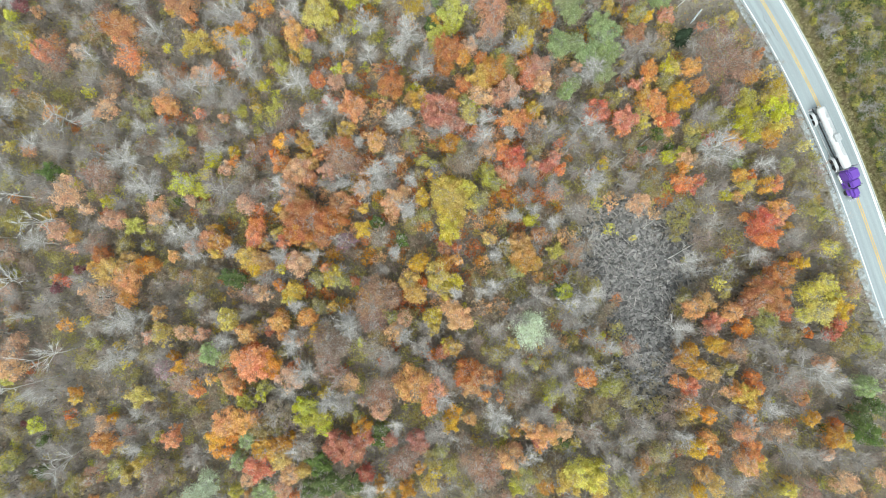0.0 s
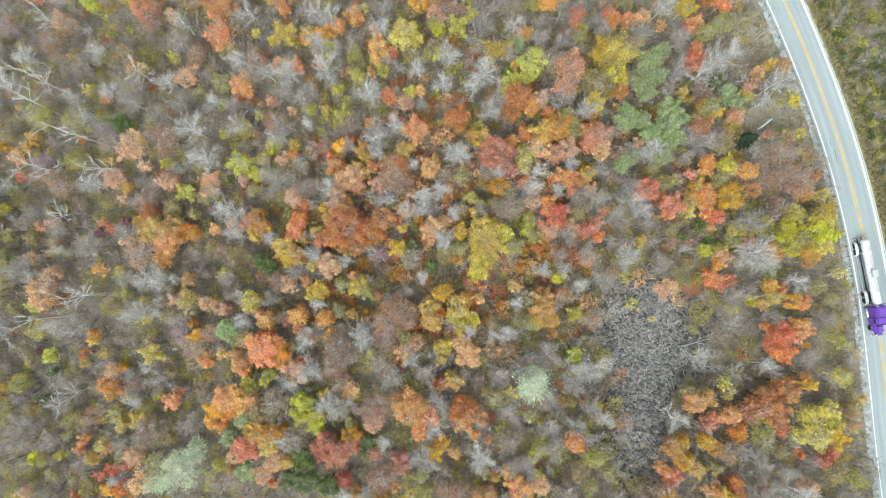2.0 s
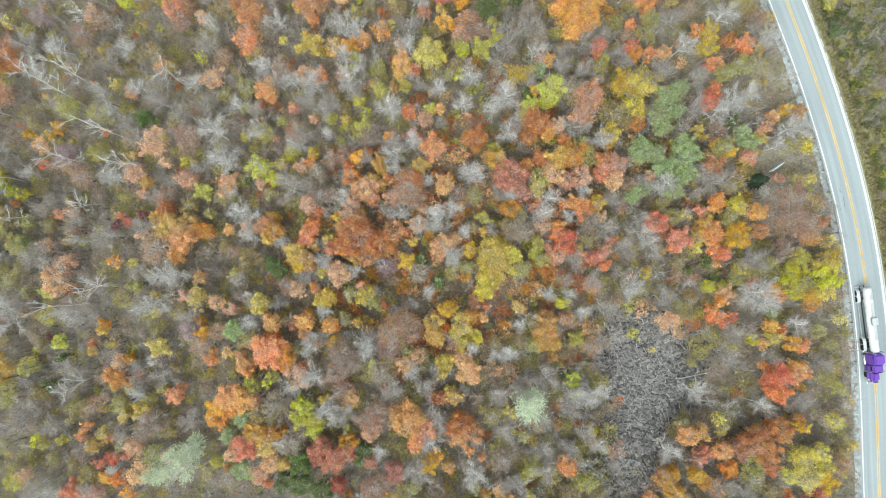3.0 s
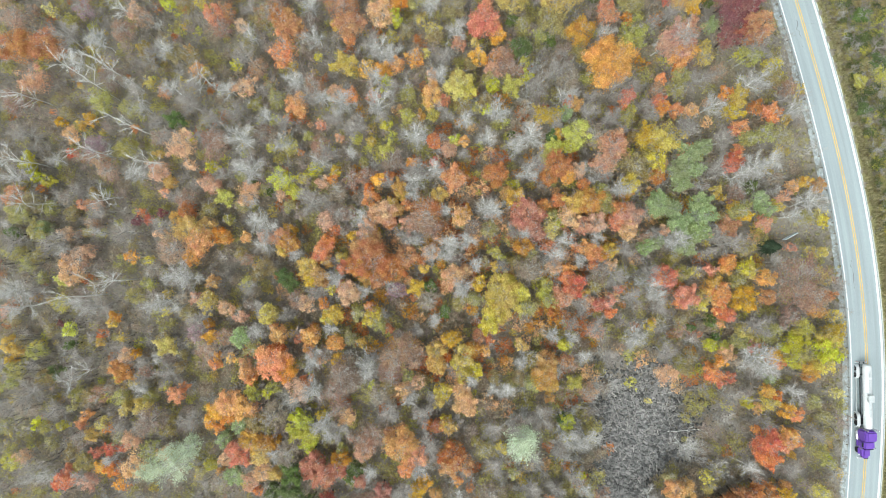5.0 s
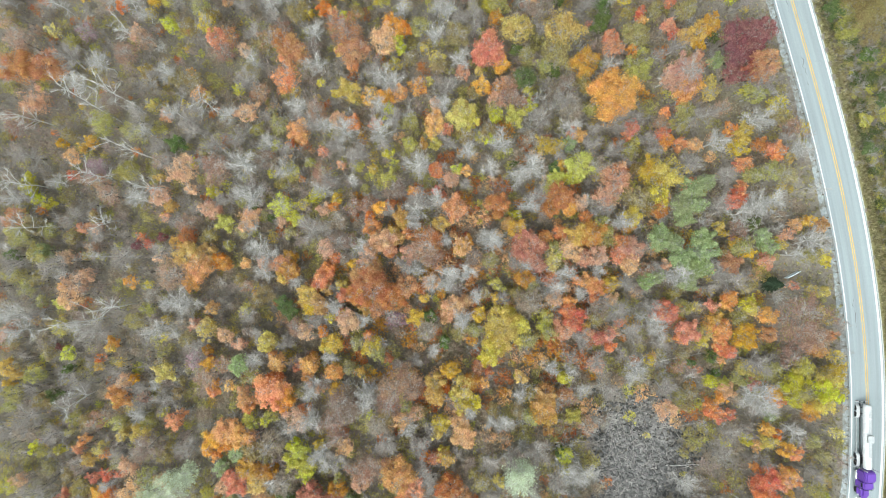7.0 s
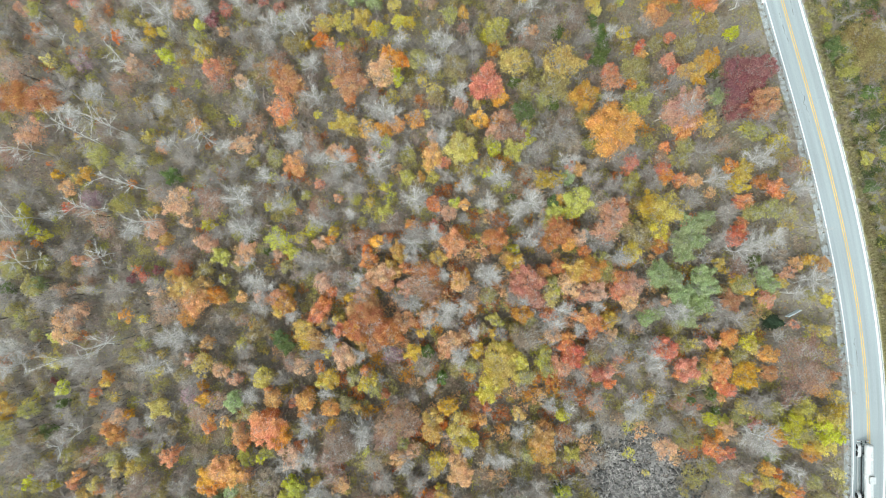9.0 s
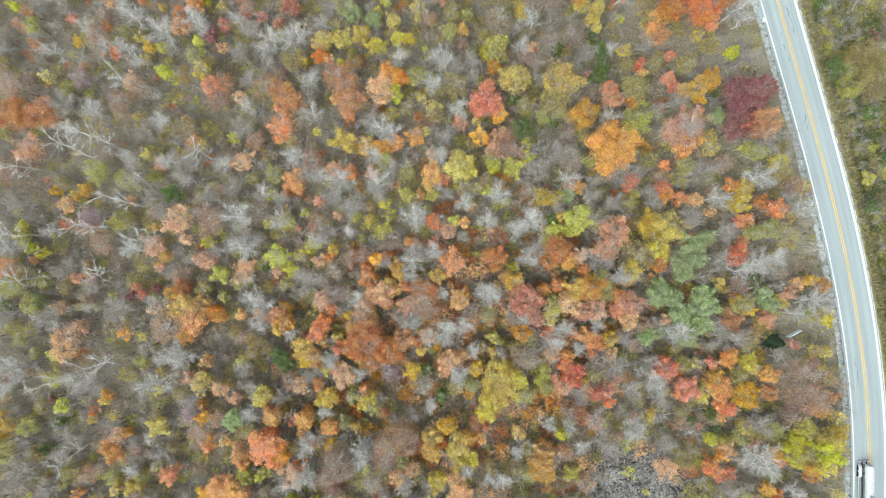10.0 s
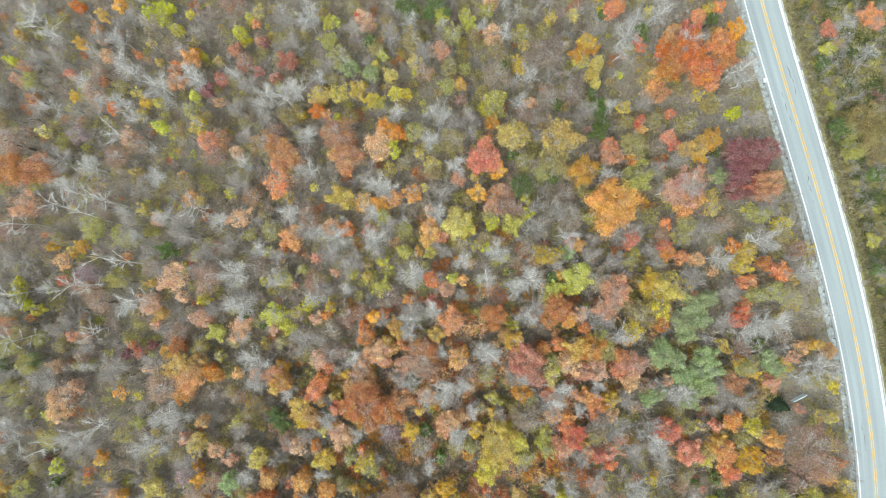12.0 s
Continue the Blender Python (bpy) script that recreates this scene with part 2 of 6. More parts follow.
xs = np.concatenate([[-4000, -2000, -1000, -500, -300, -220], np.arange(-180, 181, 2.0), [220, 300, 500, 1000, 2000, 4000]])
ys = np.concatenate([[-4000, -2000, -1000, -500, -250, -170], np.arange(-120, 201, 2.0), [240, 300, 500, 1000, 2000, 4000]])
rough_v = []
for y in ys:
    for x in xs:
        z = ground(x, y)
        if abs(road_side(x, y)) > 6:
            z += 0.35 * noise.noise((x * 0.11, y * 0.11, 3.0)) + 0.15 * noise.noise((x * 0.4, y * 0.4, 7.0))
        rough_v.append((x, y, z - 0.12))
w = len(xs)
me = mesh_from("ground", rough_v, [(j * w + i, j * w + i + 1, j * w + w + i + 1, j * w + w + i) for j in range(len(ys) - 1) for i in range(w - 1)], litter_mat, True)
tagged(new("ground", me), "brown leaf-littered hillside soil falling away from the road", "ground", kind="structure")

Y0, Y1 = -130.0, 260.0
road = new("road", strip("road", asphalt, [(3.75, -0.03), (0, 0.03), (-3.75, -0.03)], Y0, Y1))
tagged(road, "pale grey worn asphalt two-lane country road, curving", "road", kind="structure")
for k, d in enumerate((0.2, -0.2)):
    tagged(new("center_line", strip("center_line", line_yellow, [(d + 0.085, 0.0), (d - 0.085, 0.0)], Y0, Y1, lift=0.034)), "worn double yellow centre line painted on asphalt", "road marking", "yellow lines", "structure")
tagged(new("edge_line", strip("edge_line", line_white, [(3.38, 0), (3.16, 0)], Y0, Y1, lift=0.012)), "white edge line beside the gravel shoulder", "road marking", "white lines", "structure")
tagged(new("edge_line", strip("edge_line", line_white, [(-3.08, 0), (-3.52, 0)], Y0, Y1, lift=0.012)), "white edge line beside the grassy ditch", "road marking", "white lines", "structure")
tagged(new("gravel_shoulder", strip("gravel_shoulder", gravel_grey, [(5.0, -0.17), (4.4, -0.1), (3.7, -0.045)], Y0, Y1, 0.35, wobble=0.35, seed=2)), "grey broken gravel shoulder along the valley side", "shoulder", kind="structure")
tagged(new("gravel_shoulder", strip("gravel_shoulder", gravel_pale, [(-4.1, -0.1), (-3.7, -0.04)], Y0, Y1, 0.8, wobble=0.1, seed=5)), "narrow pale gravel shoulder above the ditch", "shoulder", kind="structure")

# ---- trees ----
def tube(verts, faces, a, b, ra, rb, sides=4, join=None):
    """A tapered limb from a to b, grown onto the limb whose corner is join; gives its own first corner."""
    a, b = Vector(a), Vector(b)
    q = (b - a).to_track_quat("Z", "Y")
    k = len(verts)
    for c, r in ((a, ra), (b, rb)):
        for i in range(sides):
            t = 2 * math.pi * i / sides
            verts.append(c + q @ Vector((r * math.cos(t), r * math.sin(t), 0)))
    faces.extend((k + i, k + (i + 1) % sides, k + sides + (i + 1) % sides, k + sides + i) for i in range(sides))
    if join is not None:
        faces.append((k, k + 1, join))
    return k


def sliver(verts, faces, a, b, r):
    """A fine three-sided twig that runs out to a point."""
    a, b = Vector(a), Vector(b)
    q = (b - a).to_track_quat("Z", "Y")
    k = len(verts)
    for i in range(3):
        t = 2.094 * i
        verts.append(a + q @ Vector((r * math.cos(t), r * math.sin(t), 0)))
    verts.append(b)
    faces.extend(((k, k + 1, k + 3), (k + 1, k + 2, k + 3), (k + 2, k, k + 3)))


def twiglet(verts, faces, a, b, r):
    """The finest twigs: a narrow blade that tapers to a point."""
    side = (b - a).cross(Vector((0, 0, 1)))
    side = side.normalized() * r if side.length > 1e-4 else Vector((r, 0, 0))
    k = len(verts)
    verts.extend((a - side, a + side, b))
    faces.append((k, k + 1, k + 2))


def skeleton_limbs(rng, r, h, limbs, forks, spread=1.0, trunk=0.06, bend=0.12, stout=1.0):
    """Trunk and limbs of a tree of crown radius r and height h: verts, faces and the limb ends."""
    verts, faces, ends = [], [], []
    base = trunk * h ** 0.5 + 0.02 * r
    p, rad = Vector((0, 0, -0.4)), base
    spine, root = [(p, rad)], [None]
    for k in range(4):
        nxt = Vector((rng.uniform(-bend, bend) * r, rng.uniform(-bend, bend) * r, h * (0.25, 0.5, 0.7, 0.9)[k]))
        root.append(tube(verts, faces, p, nxt, rad, rad * 0.72, 5, root[-1] + 5 if k else None))
        p, rad = nxt, rad * 0.72
        spine.append((p, rad))
    ends.append((p, Vector((0, 0, 1)), rad))
    turn = rng.uniform(0, 6.28)
    for k in range(limbs):
        f = rng.uniform(1.2, 3.9)
        i = int(f)
        a = spine[i][0].lerp(spine[min(i + 1, 4)][0], f - i)
        turn += 2.4 + rng.uniform(-0.4, 0.4)
        reach = r * rng.uniform(0.55, 1.0) * (1.0 if f < 3 else 0.75)
        mid = a + Vector((math.cos(turn) * reach * 0.5, math.sin(turn) * reach * 0.5, h * 0.10 * rng.uniform(0.5, 1.3)))
        t2 = turn + rng.uniform(-0.35, 0.35)
        end = mid + Vector((math.cos(t2) * reach * 0.5 * spread, math.sin(t2) * reach * 0.5 * spread, h * 0.11 * rng.uniform(0.2, 1.4)))
        ra = spine[i][1] * 0.5 * stout
        low = tube(verts, faces, a, mid, ra, ra * 0.6, 4, root[min(i + 1, 4)])
        high = tube(verts, faces, mid, end, ra * 0.6, ra * 0.28, 3, low + 4)
        ends.append((end, (end - mid).normalized(), ra * 0.25))
        for _ in range(forks):
            s = rng.uniform(0.1, 0.9)
            inner = rng.random() < 0.35
            o = a.lerp(mid, s) if inner else mid.lerp(end, s)
            t3 = turn + rng.uniform(-1.2, 1.2)
            tip = o + Vector((math.cos(t3), math.sin(t3), rng.uniform(0.05, 0.8))) * reach * rng.uniform(0.22, 0.5)
            sliver(verts, faces, o, tip, ra * 0.42)
            ends.append((tip, (tip - o).normalized(), ra * 0.12))
    return verts, faces, ends


def twig_spray(rng, verts, faces, ends, n, length, thick):
    """Fine twigs along and beyond the limb ends, turned outwards and up."""
    for _ in range(n):
        e, d, _r = ends[rng.randrange(len(ends))]
        o = e - d * rng.uniform(-0.2, 1.6) * length + Vector((rng.gauss(0, 0.22), rng.gauss(0, 0.22), rng.gauss(0, 0.2))) * length
        out = Vector((o.x, o.y, 0))
        out = out.normalized() if out.length > 0.05 else Vector((0, 0, 1))
        way = (d * 0.4 + out * 0.5 + Vector((rng.uniform(-0.9, 0.9), rng.uniform(-0.9, 0.9), rng.uniform(-0.1, 0.9)))).normalized()
        twiglet(verts, faces, o, o + way * length * rng.uniform(0.35, 1.1), thick * rng.uniform(0.6, 1.3))


def leaf(verts, faces, c, size, rng, flat=0.75):
    """One small leaf cluster, hanging at its own angle: a pointed blade."""
    up = Vector((rng.gauss(0, 1) * (1 - flat), rng.gauss(0, 1) * (1 - flat), 1)).normalized()
    q = up.to_track_quat("Z", "Y")
    t = rng.uniform(0, 6.28)
    u, v = q @ Vector((math.cos(t), math.sin(t), 0)), q @ Vector((-math.sin(t), math.cos(t), 0))
    a, w = size * rng.uniform(0.7, 1.3) * 0.5, size * rng.uniform(0.6, 1.0) * 0.5
    k = len(verts)
    verts.extend((c - u * a - v * w, c - u * a * 0.7 + v * w, c + u * a))
    faces.append((k, k + 1, k + 2))


def leaf_crown(rng, r, h, leaves, size, clumps, loose=0.2, depth=0.55):
    """A crown of leaf clumps on an uneven dome, with gaps between them."""
    verts, faces, centres = [], [], []
    start, many = rng.uniform(0, 6.28), rng.randrange(5, 10)
    lobes = [(Vector((rng.uniform(-0.2, 0.2) * r, rng.uniform(-0.2, 0.2) * r, 0)), r * 0.42, 1.0)]
    for k in range(many):
        t, far = start + 6.28 * k / many + rng.uniform(-0.5, 0.5), r * rng.uniform(0.35, 0.9)
        lobes.append((Vector((math.cos(t) * far, math.sin(t) * far, 0)), r * rng.uniform(0.16, 0.4), rng.uniform(0.55, 1.0)))
    for _ in range(clumps):
        o, size_of, up = lobes[rng.randrange(len(lobes))]
        t, s = rng.uniform(0, 6.28), math.sqrt(rng.random())
        x, y = o.x + math.cos(t) * s * size_of * 0.9, o.y + math.sin(t) * s * size_of * 0.9
        z = h * 0.5 + h * 0.42 * up * math.sqrt(max(0.0, 1 - 0.8 * s * s)) - rng.random() ** 2 * h * depth * 0.35
        centres.append((Vector((x, y, z)), min(1.0, r * rng.uniform(0.1, 0.27))))
    for _ in range(leaves):
        if rng.random() < loose:
            t, s = rng.uniform(0, 6.28), math.sqrt(rng.random()) * r * 0.85
            p = Vector((math.cos(t) * s, math.sin(t) * s, h * 0.45 + rng.random() * h * 0.45 * math.sqrt(max(0.05, 1 - (s / r) ** 2))))
        else:
            c, cr = centres[rng.randrange(clumps)]
            g = Vector((rng.gauss(0, 1), rng.gauss(0, 1), rng.gauss(0, 1) + 0.35)).normalized()
            p = c + Vector((g.x, g.y, g.z * 0.7)) * cr * (rng.uniform(0.5, 1.05) if rng.random() < 0.72 else rng.uniform(1.0, 1.9))
        leaf(verts, faces, p, size, rng)
    return verts, faces


SIZES = (1.2, 2.1, 3.4, 5.2)


def height_for(r):
    return min(15.0, max(6.5, 5.4 + 1.9 * r))


CROWN, WOOD, BARE = {}, {}, {}
for si, r in enumerate(SIZES):
    h = height_for(r)
    for v in range(4):
        rng = random.Random(100 * si + v)
        lv, lf, ends = skeleton_limbs(rng, r * 0.82, h * 0.9, 5 + si, 1)
        WOOD[si, v] = mesh_from("trunk", lv, lf, bark_grey)
        full = int(330 * r ** 1.8) + 160
        for kind, share, size, lumps, loose in (("full", 1.0, 0.30, 13, 0.2), ("half", 0.62, 0.29, 11, 0.3), ("thin", 0.36, 0.27, 10, 0.4)):
            cv, cf = leaf_crown(rng, r, h, int(full * share), size, 8 + int(lumps * r), loose)
            leafed = len(cf)
            twig_spray(rng, cv, cf, ends, int((70 + 70 * si) * (1.6 - 0.8 * share)), 0.24 * r + 0.5, 0.026)
            me = mesh_from("crown", cv, cf, LEAF["orange"])
            me.materials.append(bark_grey)
            me.polygons.foreach_set("material_index", [0] * leafed + [1] * (len(cf) - leafed))
            CROWN[kind, si, v] = me
        lv, lf, ends = skeleton_limbs(rng, r * 0.92, h, 9 + 2 * si, 8 + si, 1.05, 0.05, 0.25, 1.15)
        BARE["trunk", si, v] = mesh_from("trunk", lv, lf, bark_grey)
        tv, tf = [], []
        twig_spray(rng, tv, tf, ends, int(230 * r) + 80, 0.17 * r + 0.65, 0.036)
        BARE["twigs", si, v] = mesh_from("crown", tv, tf, twig_brown)

count = random.Random(7)
made_trees = {}
TAKEN = collections.defaultdict(list)


def pick(r):
    return min(range(4), key=lambda k: abs(SIZES[k] - r))


def plant(key, name, x, y, r, build, label, category, group):
    """Places a tree; the first of its build is made, the rest are copies of it."""
    s = r / SIZES[key[-2]]
    turn = count.uniform(0, 360)
    m = pose(x, y, ground(x, y) - 0.1, count.uniform(-2, 2), count.uniform(-2, 2), turn)
    hz = s ** 0.6 * (1.0 if road_side(x, y) > 0 else 0.5)
    if key not in made_trees:
        made_trees[key] = build(new(name))
        ob = made_trees[key]
        tagged(ob, label, category, group)
        ob.matrix_basis = m
    else:
        ob = copy_thing(made_trees[key], m)
    ob.scale = (s * count.uniform(0.9, 1.12), s * count.uniform(0.9, 1.12), hz)
    TAKEN[int(x // 8), int(y // 8)].append((x, y, r))
    return ob


def leafy(kind, name, label, dense, colour, bark, spots):
    for x, y, r in spots:
        si, v = pick(r), count.randrange(4)

        def build(root, si=si, v=v):
            part("trunk", WOOD[si, v], root, mat=bark)
            part("crown", CROWN[dense, si, v], root, mat=LEAF[colour])
            if colour == "pale":
                part("spray", BARE["twigs", si, v], root, "whitish twigs", LEAF["pale"])
            return root

        plant((kind, si, v), name, x, y, r, build, label, "tree", name + "s")


def bare(kind, name, label, bark, twigs, spots):
    for x, y, r in spots:
        si, v = pick(r), count.randrange(4)

        def build(root, si=si, v=v):
            part("trunk", BARE["trunk", si, v], root, mat=bark)
            part("crown", BARE["twigs", si, v], root, mat=twigs)
            return root

        plant((kind, si, v), name, x, y, r, build, label, "tree", name + "s")


KINDS = {
    "rust_oak": ("rust-brown leaved oak on the wooded slope", "full", "rust", bark_dark),
    "orange_maple": ("maple with a full bright orange autumn crown", "full", "orange", bark_grey),
    "golden_maple": ("maple with a golden amber autumn crown", "full", "gold", bark_grey),
    "red_maple": ("maple with a coral-red autumn crown", "full", "coral", bark_grey),
    "brick_red_maple": ("maple with a dull brick-red crown", "full", "brick", bark_dark),
    "salmon_maple": ("maple with a soft salmon-pink crown", "full", "peach", bark_grey),
    "yellow_poplar": ("tree with a bright yellow autumn crown", "full", "yellow", bark_grey),
    "thin_yellow_poplar": ("tree with a thinning yellow crown", "half", "yellow", bark_grey),
    "yellow_green_tree": ("small tree with yellow-green leaves", "full", "lime", bark_grey),
    "olive_tree": ("half-bare tree with olive-yellow leaves", "half", "olive", bark_grey),
    "half_bare_olive": ("half-bare tree with a few olive leaves", "thin", "olive", bark_grey),
    "green_tree": ("tree still in dark green leaf", "full", "green", bark_dark),
    "sage_tree": ("tree with thin grey-green leaves", "full", "sage", bark_grey),
    "faded_maple": ("maple with thin faded peach leaves among grey twigs", "half", "peach", bark_grey),
    "withered_oak": ("oak with sparse withered brown leaves", "thin", "brown", bark_grey),
    "russet_oak": ("half-bare oak with sparse dull russet leaves", "thin", "russet", twig_brown),
    "crimson_tree": ("tree with a deep crimson crown", "full", "crimson", bark_dark),
    "plum_sapling": ("young tree with sparse dusky plum leaves", "thin", "plum", bark_grey),
    "pale_willow": ("tree with a feathery whitish-green crown", "thin", "pale", bark_pale),
    "half_bare_maple": ("half-bare maple still holding orange leaves", "thin", "orange", bark_grey),
    "half_bare_red_maple": ("half-bare maple still holding coral-red leaves", "thin", "coral", bark_grey),
    "half_bare_oak": ("half-bare oak still holding rust-brown leaves", "thin", "rust", bark_grey),
    "half_bare_poplar": ("half-bare tree still holding yellow leaves", "thin", "yellow", bark_grey),
    "half_bare_sapling": ("half-bare young tree with yellow-green leaves", "thin", "lime", bark_grey),
}


def grove(kind, spots):
    """Plants trees of one kind at (x, y, crown radius)."""
    if kind == "bare_tree":
        bare(kind, kind, "leafless tree with pale grey branches", bark_pale, bark_grey, spots)
    elif kind == "bare_ash":
        bare(kind, kind, "leafless tree with grey-brown branches", bark_grey, twig_brown, spots)
    else:
        leafy(kind, kind, *KINDS[kind], spots)


grove("russet_oak", [
    (-127.3, 24.6, 4.3), (-119.1, 5.8, 3.8), (-102.6, 32.5, 3.1), (-68.2, 16.7, 4), (-83, 12.3, 2), (-69.5, 53.6, 2.4), (-67.8, 37.5, 2.4), (-52.8, 38.4, 3),
    (-45.2, 25.2, 3), (-80.1, 43, 2.7), (-13.4, 59.9, 2.6), (-11.2, 59.5, 2.6), (19.6, 66.9, 1.9), (28.7, 73.5, 1.8), (40.7, 73.7, 2), (-66.7, -9.6, 3.9),
    (-69.1, 1.9, 3), (-89.5, 0.2, 2.7), (-35.5, 21.9, 2.2), (-50.7, -5.2, 1.7), (-35.4, -8.6, 2.8), (-16.4, 20.5, 3.9), (-13.6, 19, 2.9), (-33.1, 14.4, 2),
    (42.5, 51.8, 2.1), (59.3, 38.1, 5.5), (64.3, 37.2, 3.2), (-49.1, -27, 2.9), (-68, -46.8, 2.3), (-18.7, -22.6, 3.1), (-9.5, -10.2, 4.4), (-7.8, -8.3, 3.5),
])
grove("russet_oak", [
    (-9.1, -14.2, 3.1), (-5.3, -9.4, 2.5), (-15.8, -25.9, 2.5), (-8.6, -29.4, 3.1), (-7.4, -27.7, 2.8), (26.4, 3.2, 1.9), (62.3, 32, 2.4), (-3.4, -43.4, 3.2),
    (-2.3, -42, 2.4), (13.5, -42.9, 4), (11.4, -41.8, 2.9), (14.8, -45.9, 2.3), (64, -19.3, 2.3), (69.4, -35.6, 2), (73.5, -35.9, 2), (74.4, -26.9, 2.5),
    (77, -46.4, 2.8), (-115.2, 48.5, 2.4), (-113.8, 43.7, 3.1), (-83.8, 65.4, 2.4), (-32.8, 77.6, 1.6),
])
grove("rust_oak", [
    (-124.4, 19, 4.5), (-118.1, 22.1, 4.2), (-116.8, 21.1, 2), (-63.9, 49.3, 3.5), (-51, 54.9, 3.7), (-50.1, 22.9, 1), (30.6, 82.8, 3), (30.8, 81.2, 1.9),
    (37.8, 69.1, 1.7), (-68.2, -0.3, 2.5), (-57.3, -2.9, 2.2), (-23.6, 7.4, 4.5), (-25, 4, 3.4), (-19.1, 6.7, 3.7), (-25.4, 9.4, 3.4), (-16.8, 10.5, 2.6),
    (-20.5, 3.2, 2.5), (-13.7, 11.2, 1.4), (-5.4, 36, 3), (-7.4, 36, 2), (5.5, 43.7, 3), (7.7, 43.3, 2.7), (5.3, 40.3, 2), (27.7, 49.5, 1.9),
    (44.2, 44.8, 2.2), (66.9, 38.8, 1.2), (57.5, 34, 1.8), (-64.6, -39.5, 2.3), (-13.4, -6, 1.1), (-1, -26.6, 4), (-3.5, -26.1, 2.2), (5.7, 1, 1.8),
])
grove("rust_oak", [
    (20.7, 2.3, 2.1), (25.4, 4.1, 1.9), (10.5, -24.5, 2.9), (12.7, -24.9, 2.5), (10.4, -27.1, 2.3), (66.1, 35.2, 1.7), (69, -7, 2.9), (67.8, -9.3, 2.7),
    (72.4, -3.6, 2.4), (71.4, -9.2, 2.9), (66.9, -11, 2.4), (74.3, -5.4, 2), (73.7, -11, 1.9), (76.4, -0.8, 1.2), (76.8, -29.4, 1.4), (87.8, -32, 1.1),
    (-135, 43, 1.8), (-129, 36.4, 1.5), (-121, 58.5, 1.5), (-118.8, 56.6, 1.3), (-86, 54.5, 1.3), (-87.5, 67.8, 1.6), (6.7, 100, 3.5), (3.1, 103.9, 2.5),
    (5.1, 97.7, 3), (13, 101.8, 2.1), (5.7, 93.2, 2.1),
])
grove("golden_maple", [
    (-119.5, 19.6, 2), (-101, 9.7, 1.5), (-102.6, 7.2, 1.3), (-81.7, 8.9, 1.1), (-108.8, 5.8, 1.3), (-72.3, 51.4, 0.8), (-55, 54.5, 1.4), (-26.4, 45.1, 1.6),
    (-27.2, 42.1, 1.2), (-1.4, 72.9, 3.3), (3.3, 50.9, 1.5), (16.9, 85.3, 2.5), (18.5, 87.2, 2.5), (15.4, 84.8, 2), (18.1, 84.2, 1.4), (21.5, 72.2, 1.2),
    (-75.8, 3.7, 1.8), (-65.3, -4.7, 3.4), (-62.1, -1.8, 2.5), (-62.2, -7.6, 2.2), (-92.8, -33.6, 0.9), (-55.1, -12.8, 1.5), (-54.1, -16.6, 1.2), (-72.5, -29.4, 1.4),
    (-43.3, 2.5, 2.6), (-44.6, 4.8, 1.9), (-43.9, 0.1, 1.6), (-30.4, 9.9, 1.3), (-29.5, 9, 1.1), (-36.3, -1.4, 2.8), (-33, -1.9, 2.6), (-34.6, -3.4, 2.3),
])
grove("golden_maple", [
    (-33, 1.5, 1.4), (-22.9, 2, 1.9), (-26.4, -7.8, 2.4), (-11.8, 5.1, 2.1), (-11.7, 9.9, 1.2), (-24.9, 24.6, 1.9), (-23.5, 23.1, 1.7), (-23.3, 19.6, 1.6),
    (-25, 20.2, 1.6), (-25.9, 12.7, 1.4), (-15.7, 26.5, 1.9), (0.9, 32.8, 2.7), (-1.2, 33.1, 2), (23, 43.4, 1.7), (16.2, 38.8, 3.3), (13.8, 37.1, 2.6),
    (21.7, 40.3, 1.2), (6.6, 23.4, 2.3), (2.7, 16.7, 1.4), (-8.3, 25.7, 1.4), (-9.2, 23.1, 1.4), (24.4, 30.2, 1.9), (23.7, 28.6, 1.6), (0.8, 11.7, 2),
    (23.3, 19.4, 1.3), (27, 52.4, 1.9), (26.9, 49.9, 1.4), (43.7, 49.1, 1.7), (46.2, 48.3, 1.4), (52.4, 58.1, 1.5), (54.5, 58, 1.8), (46.9, 31.5, 2.5),
])
grove("golden_maple", [
    (52.9, 31.8, 2.8), (-92.8, -45.2, 2), (-90.5, -46.4, 1.7), (-91.1, -48.9, 1.2), (-74, -36.7, 1.1), (-72.8, -31, 1.2), (-52, -21.9, 1.2), (-66.2, -55.6, 2),
    (-34.9, -50.1, 1.2), (-29, -13.3, 1.7), (-21.2, -16.9, 2.1), (-18.1, -11.3, 1.2), (-2.1, -6, 2.2), (-0.3, -8.4, 2.4), (6, -18.9, 1.3), (-12, -35.6, 2.3),
    (-31.1, -39.6, 2.6), (-27.8, -39.4, 2.5), (-27.8, -42.1, 2.5), (-26.5, -38.5, 1.6), (-33.2, -40.4, 1.6), (-23.6, -44.6, 1.9), (0.3, -2.2, 2.3), (5.1, -2.4, 2.4),
    (15.1, 3, 1.4), (21.6, 1.3, 2.7), (22.1, -1.3, 2.9), (24.7, -2.2, 1.9), (25.3, -4.8, 1.2), (6.8, -19.4, 2.2), (70.1, 24.2, 2.1), (71, 22.4, 1.3),
])
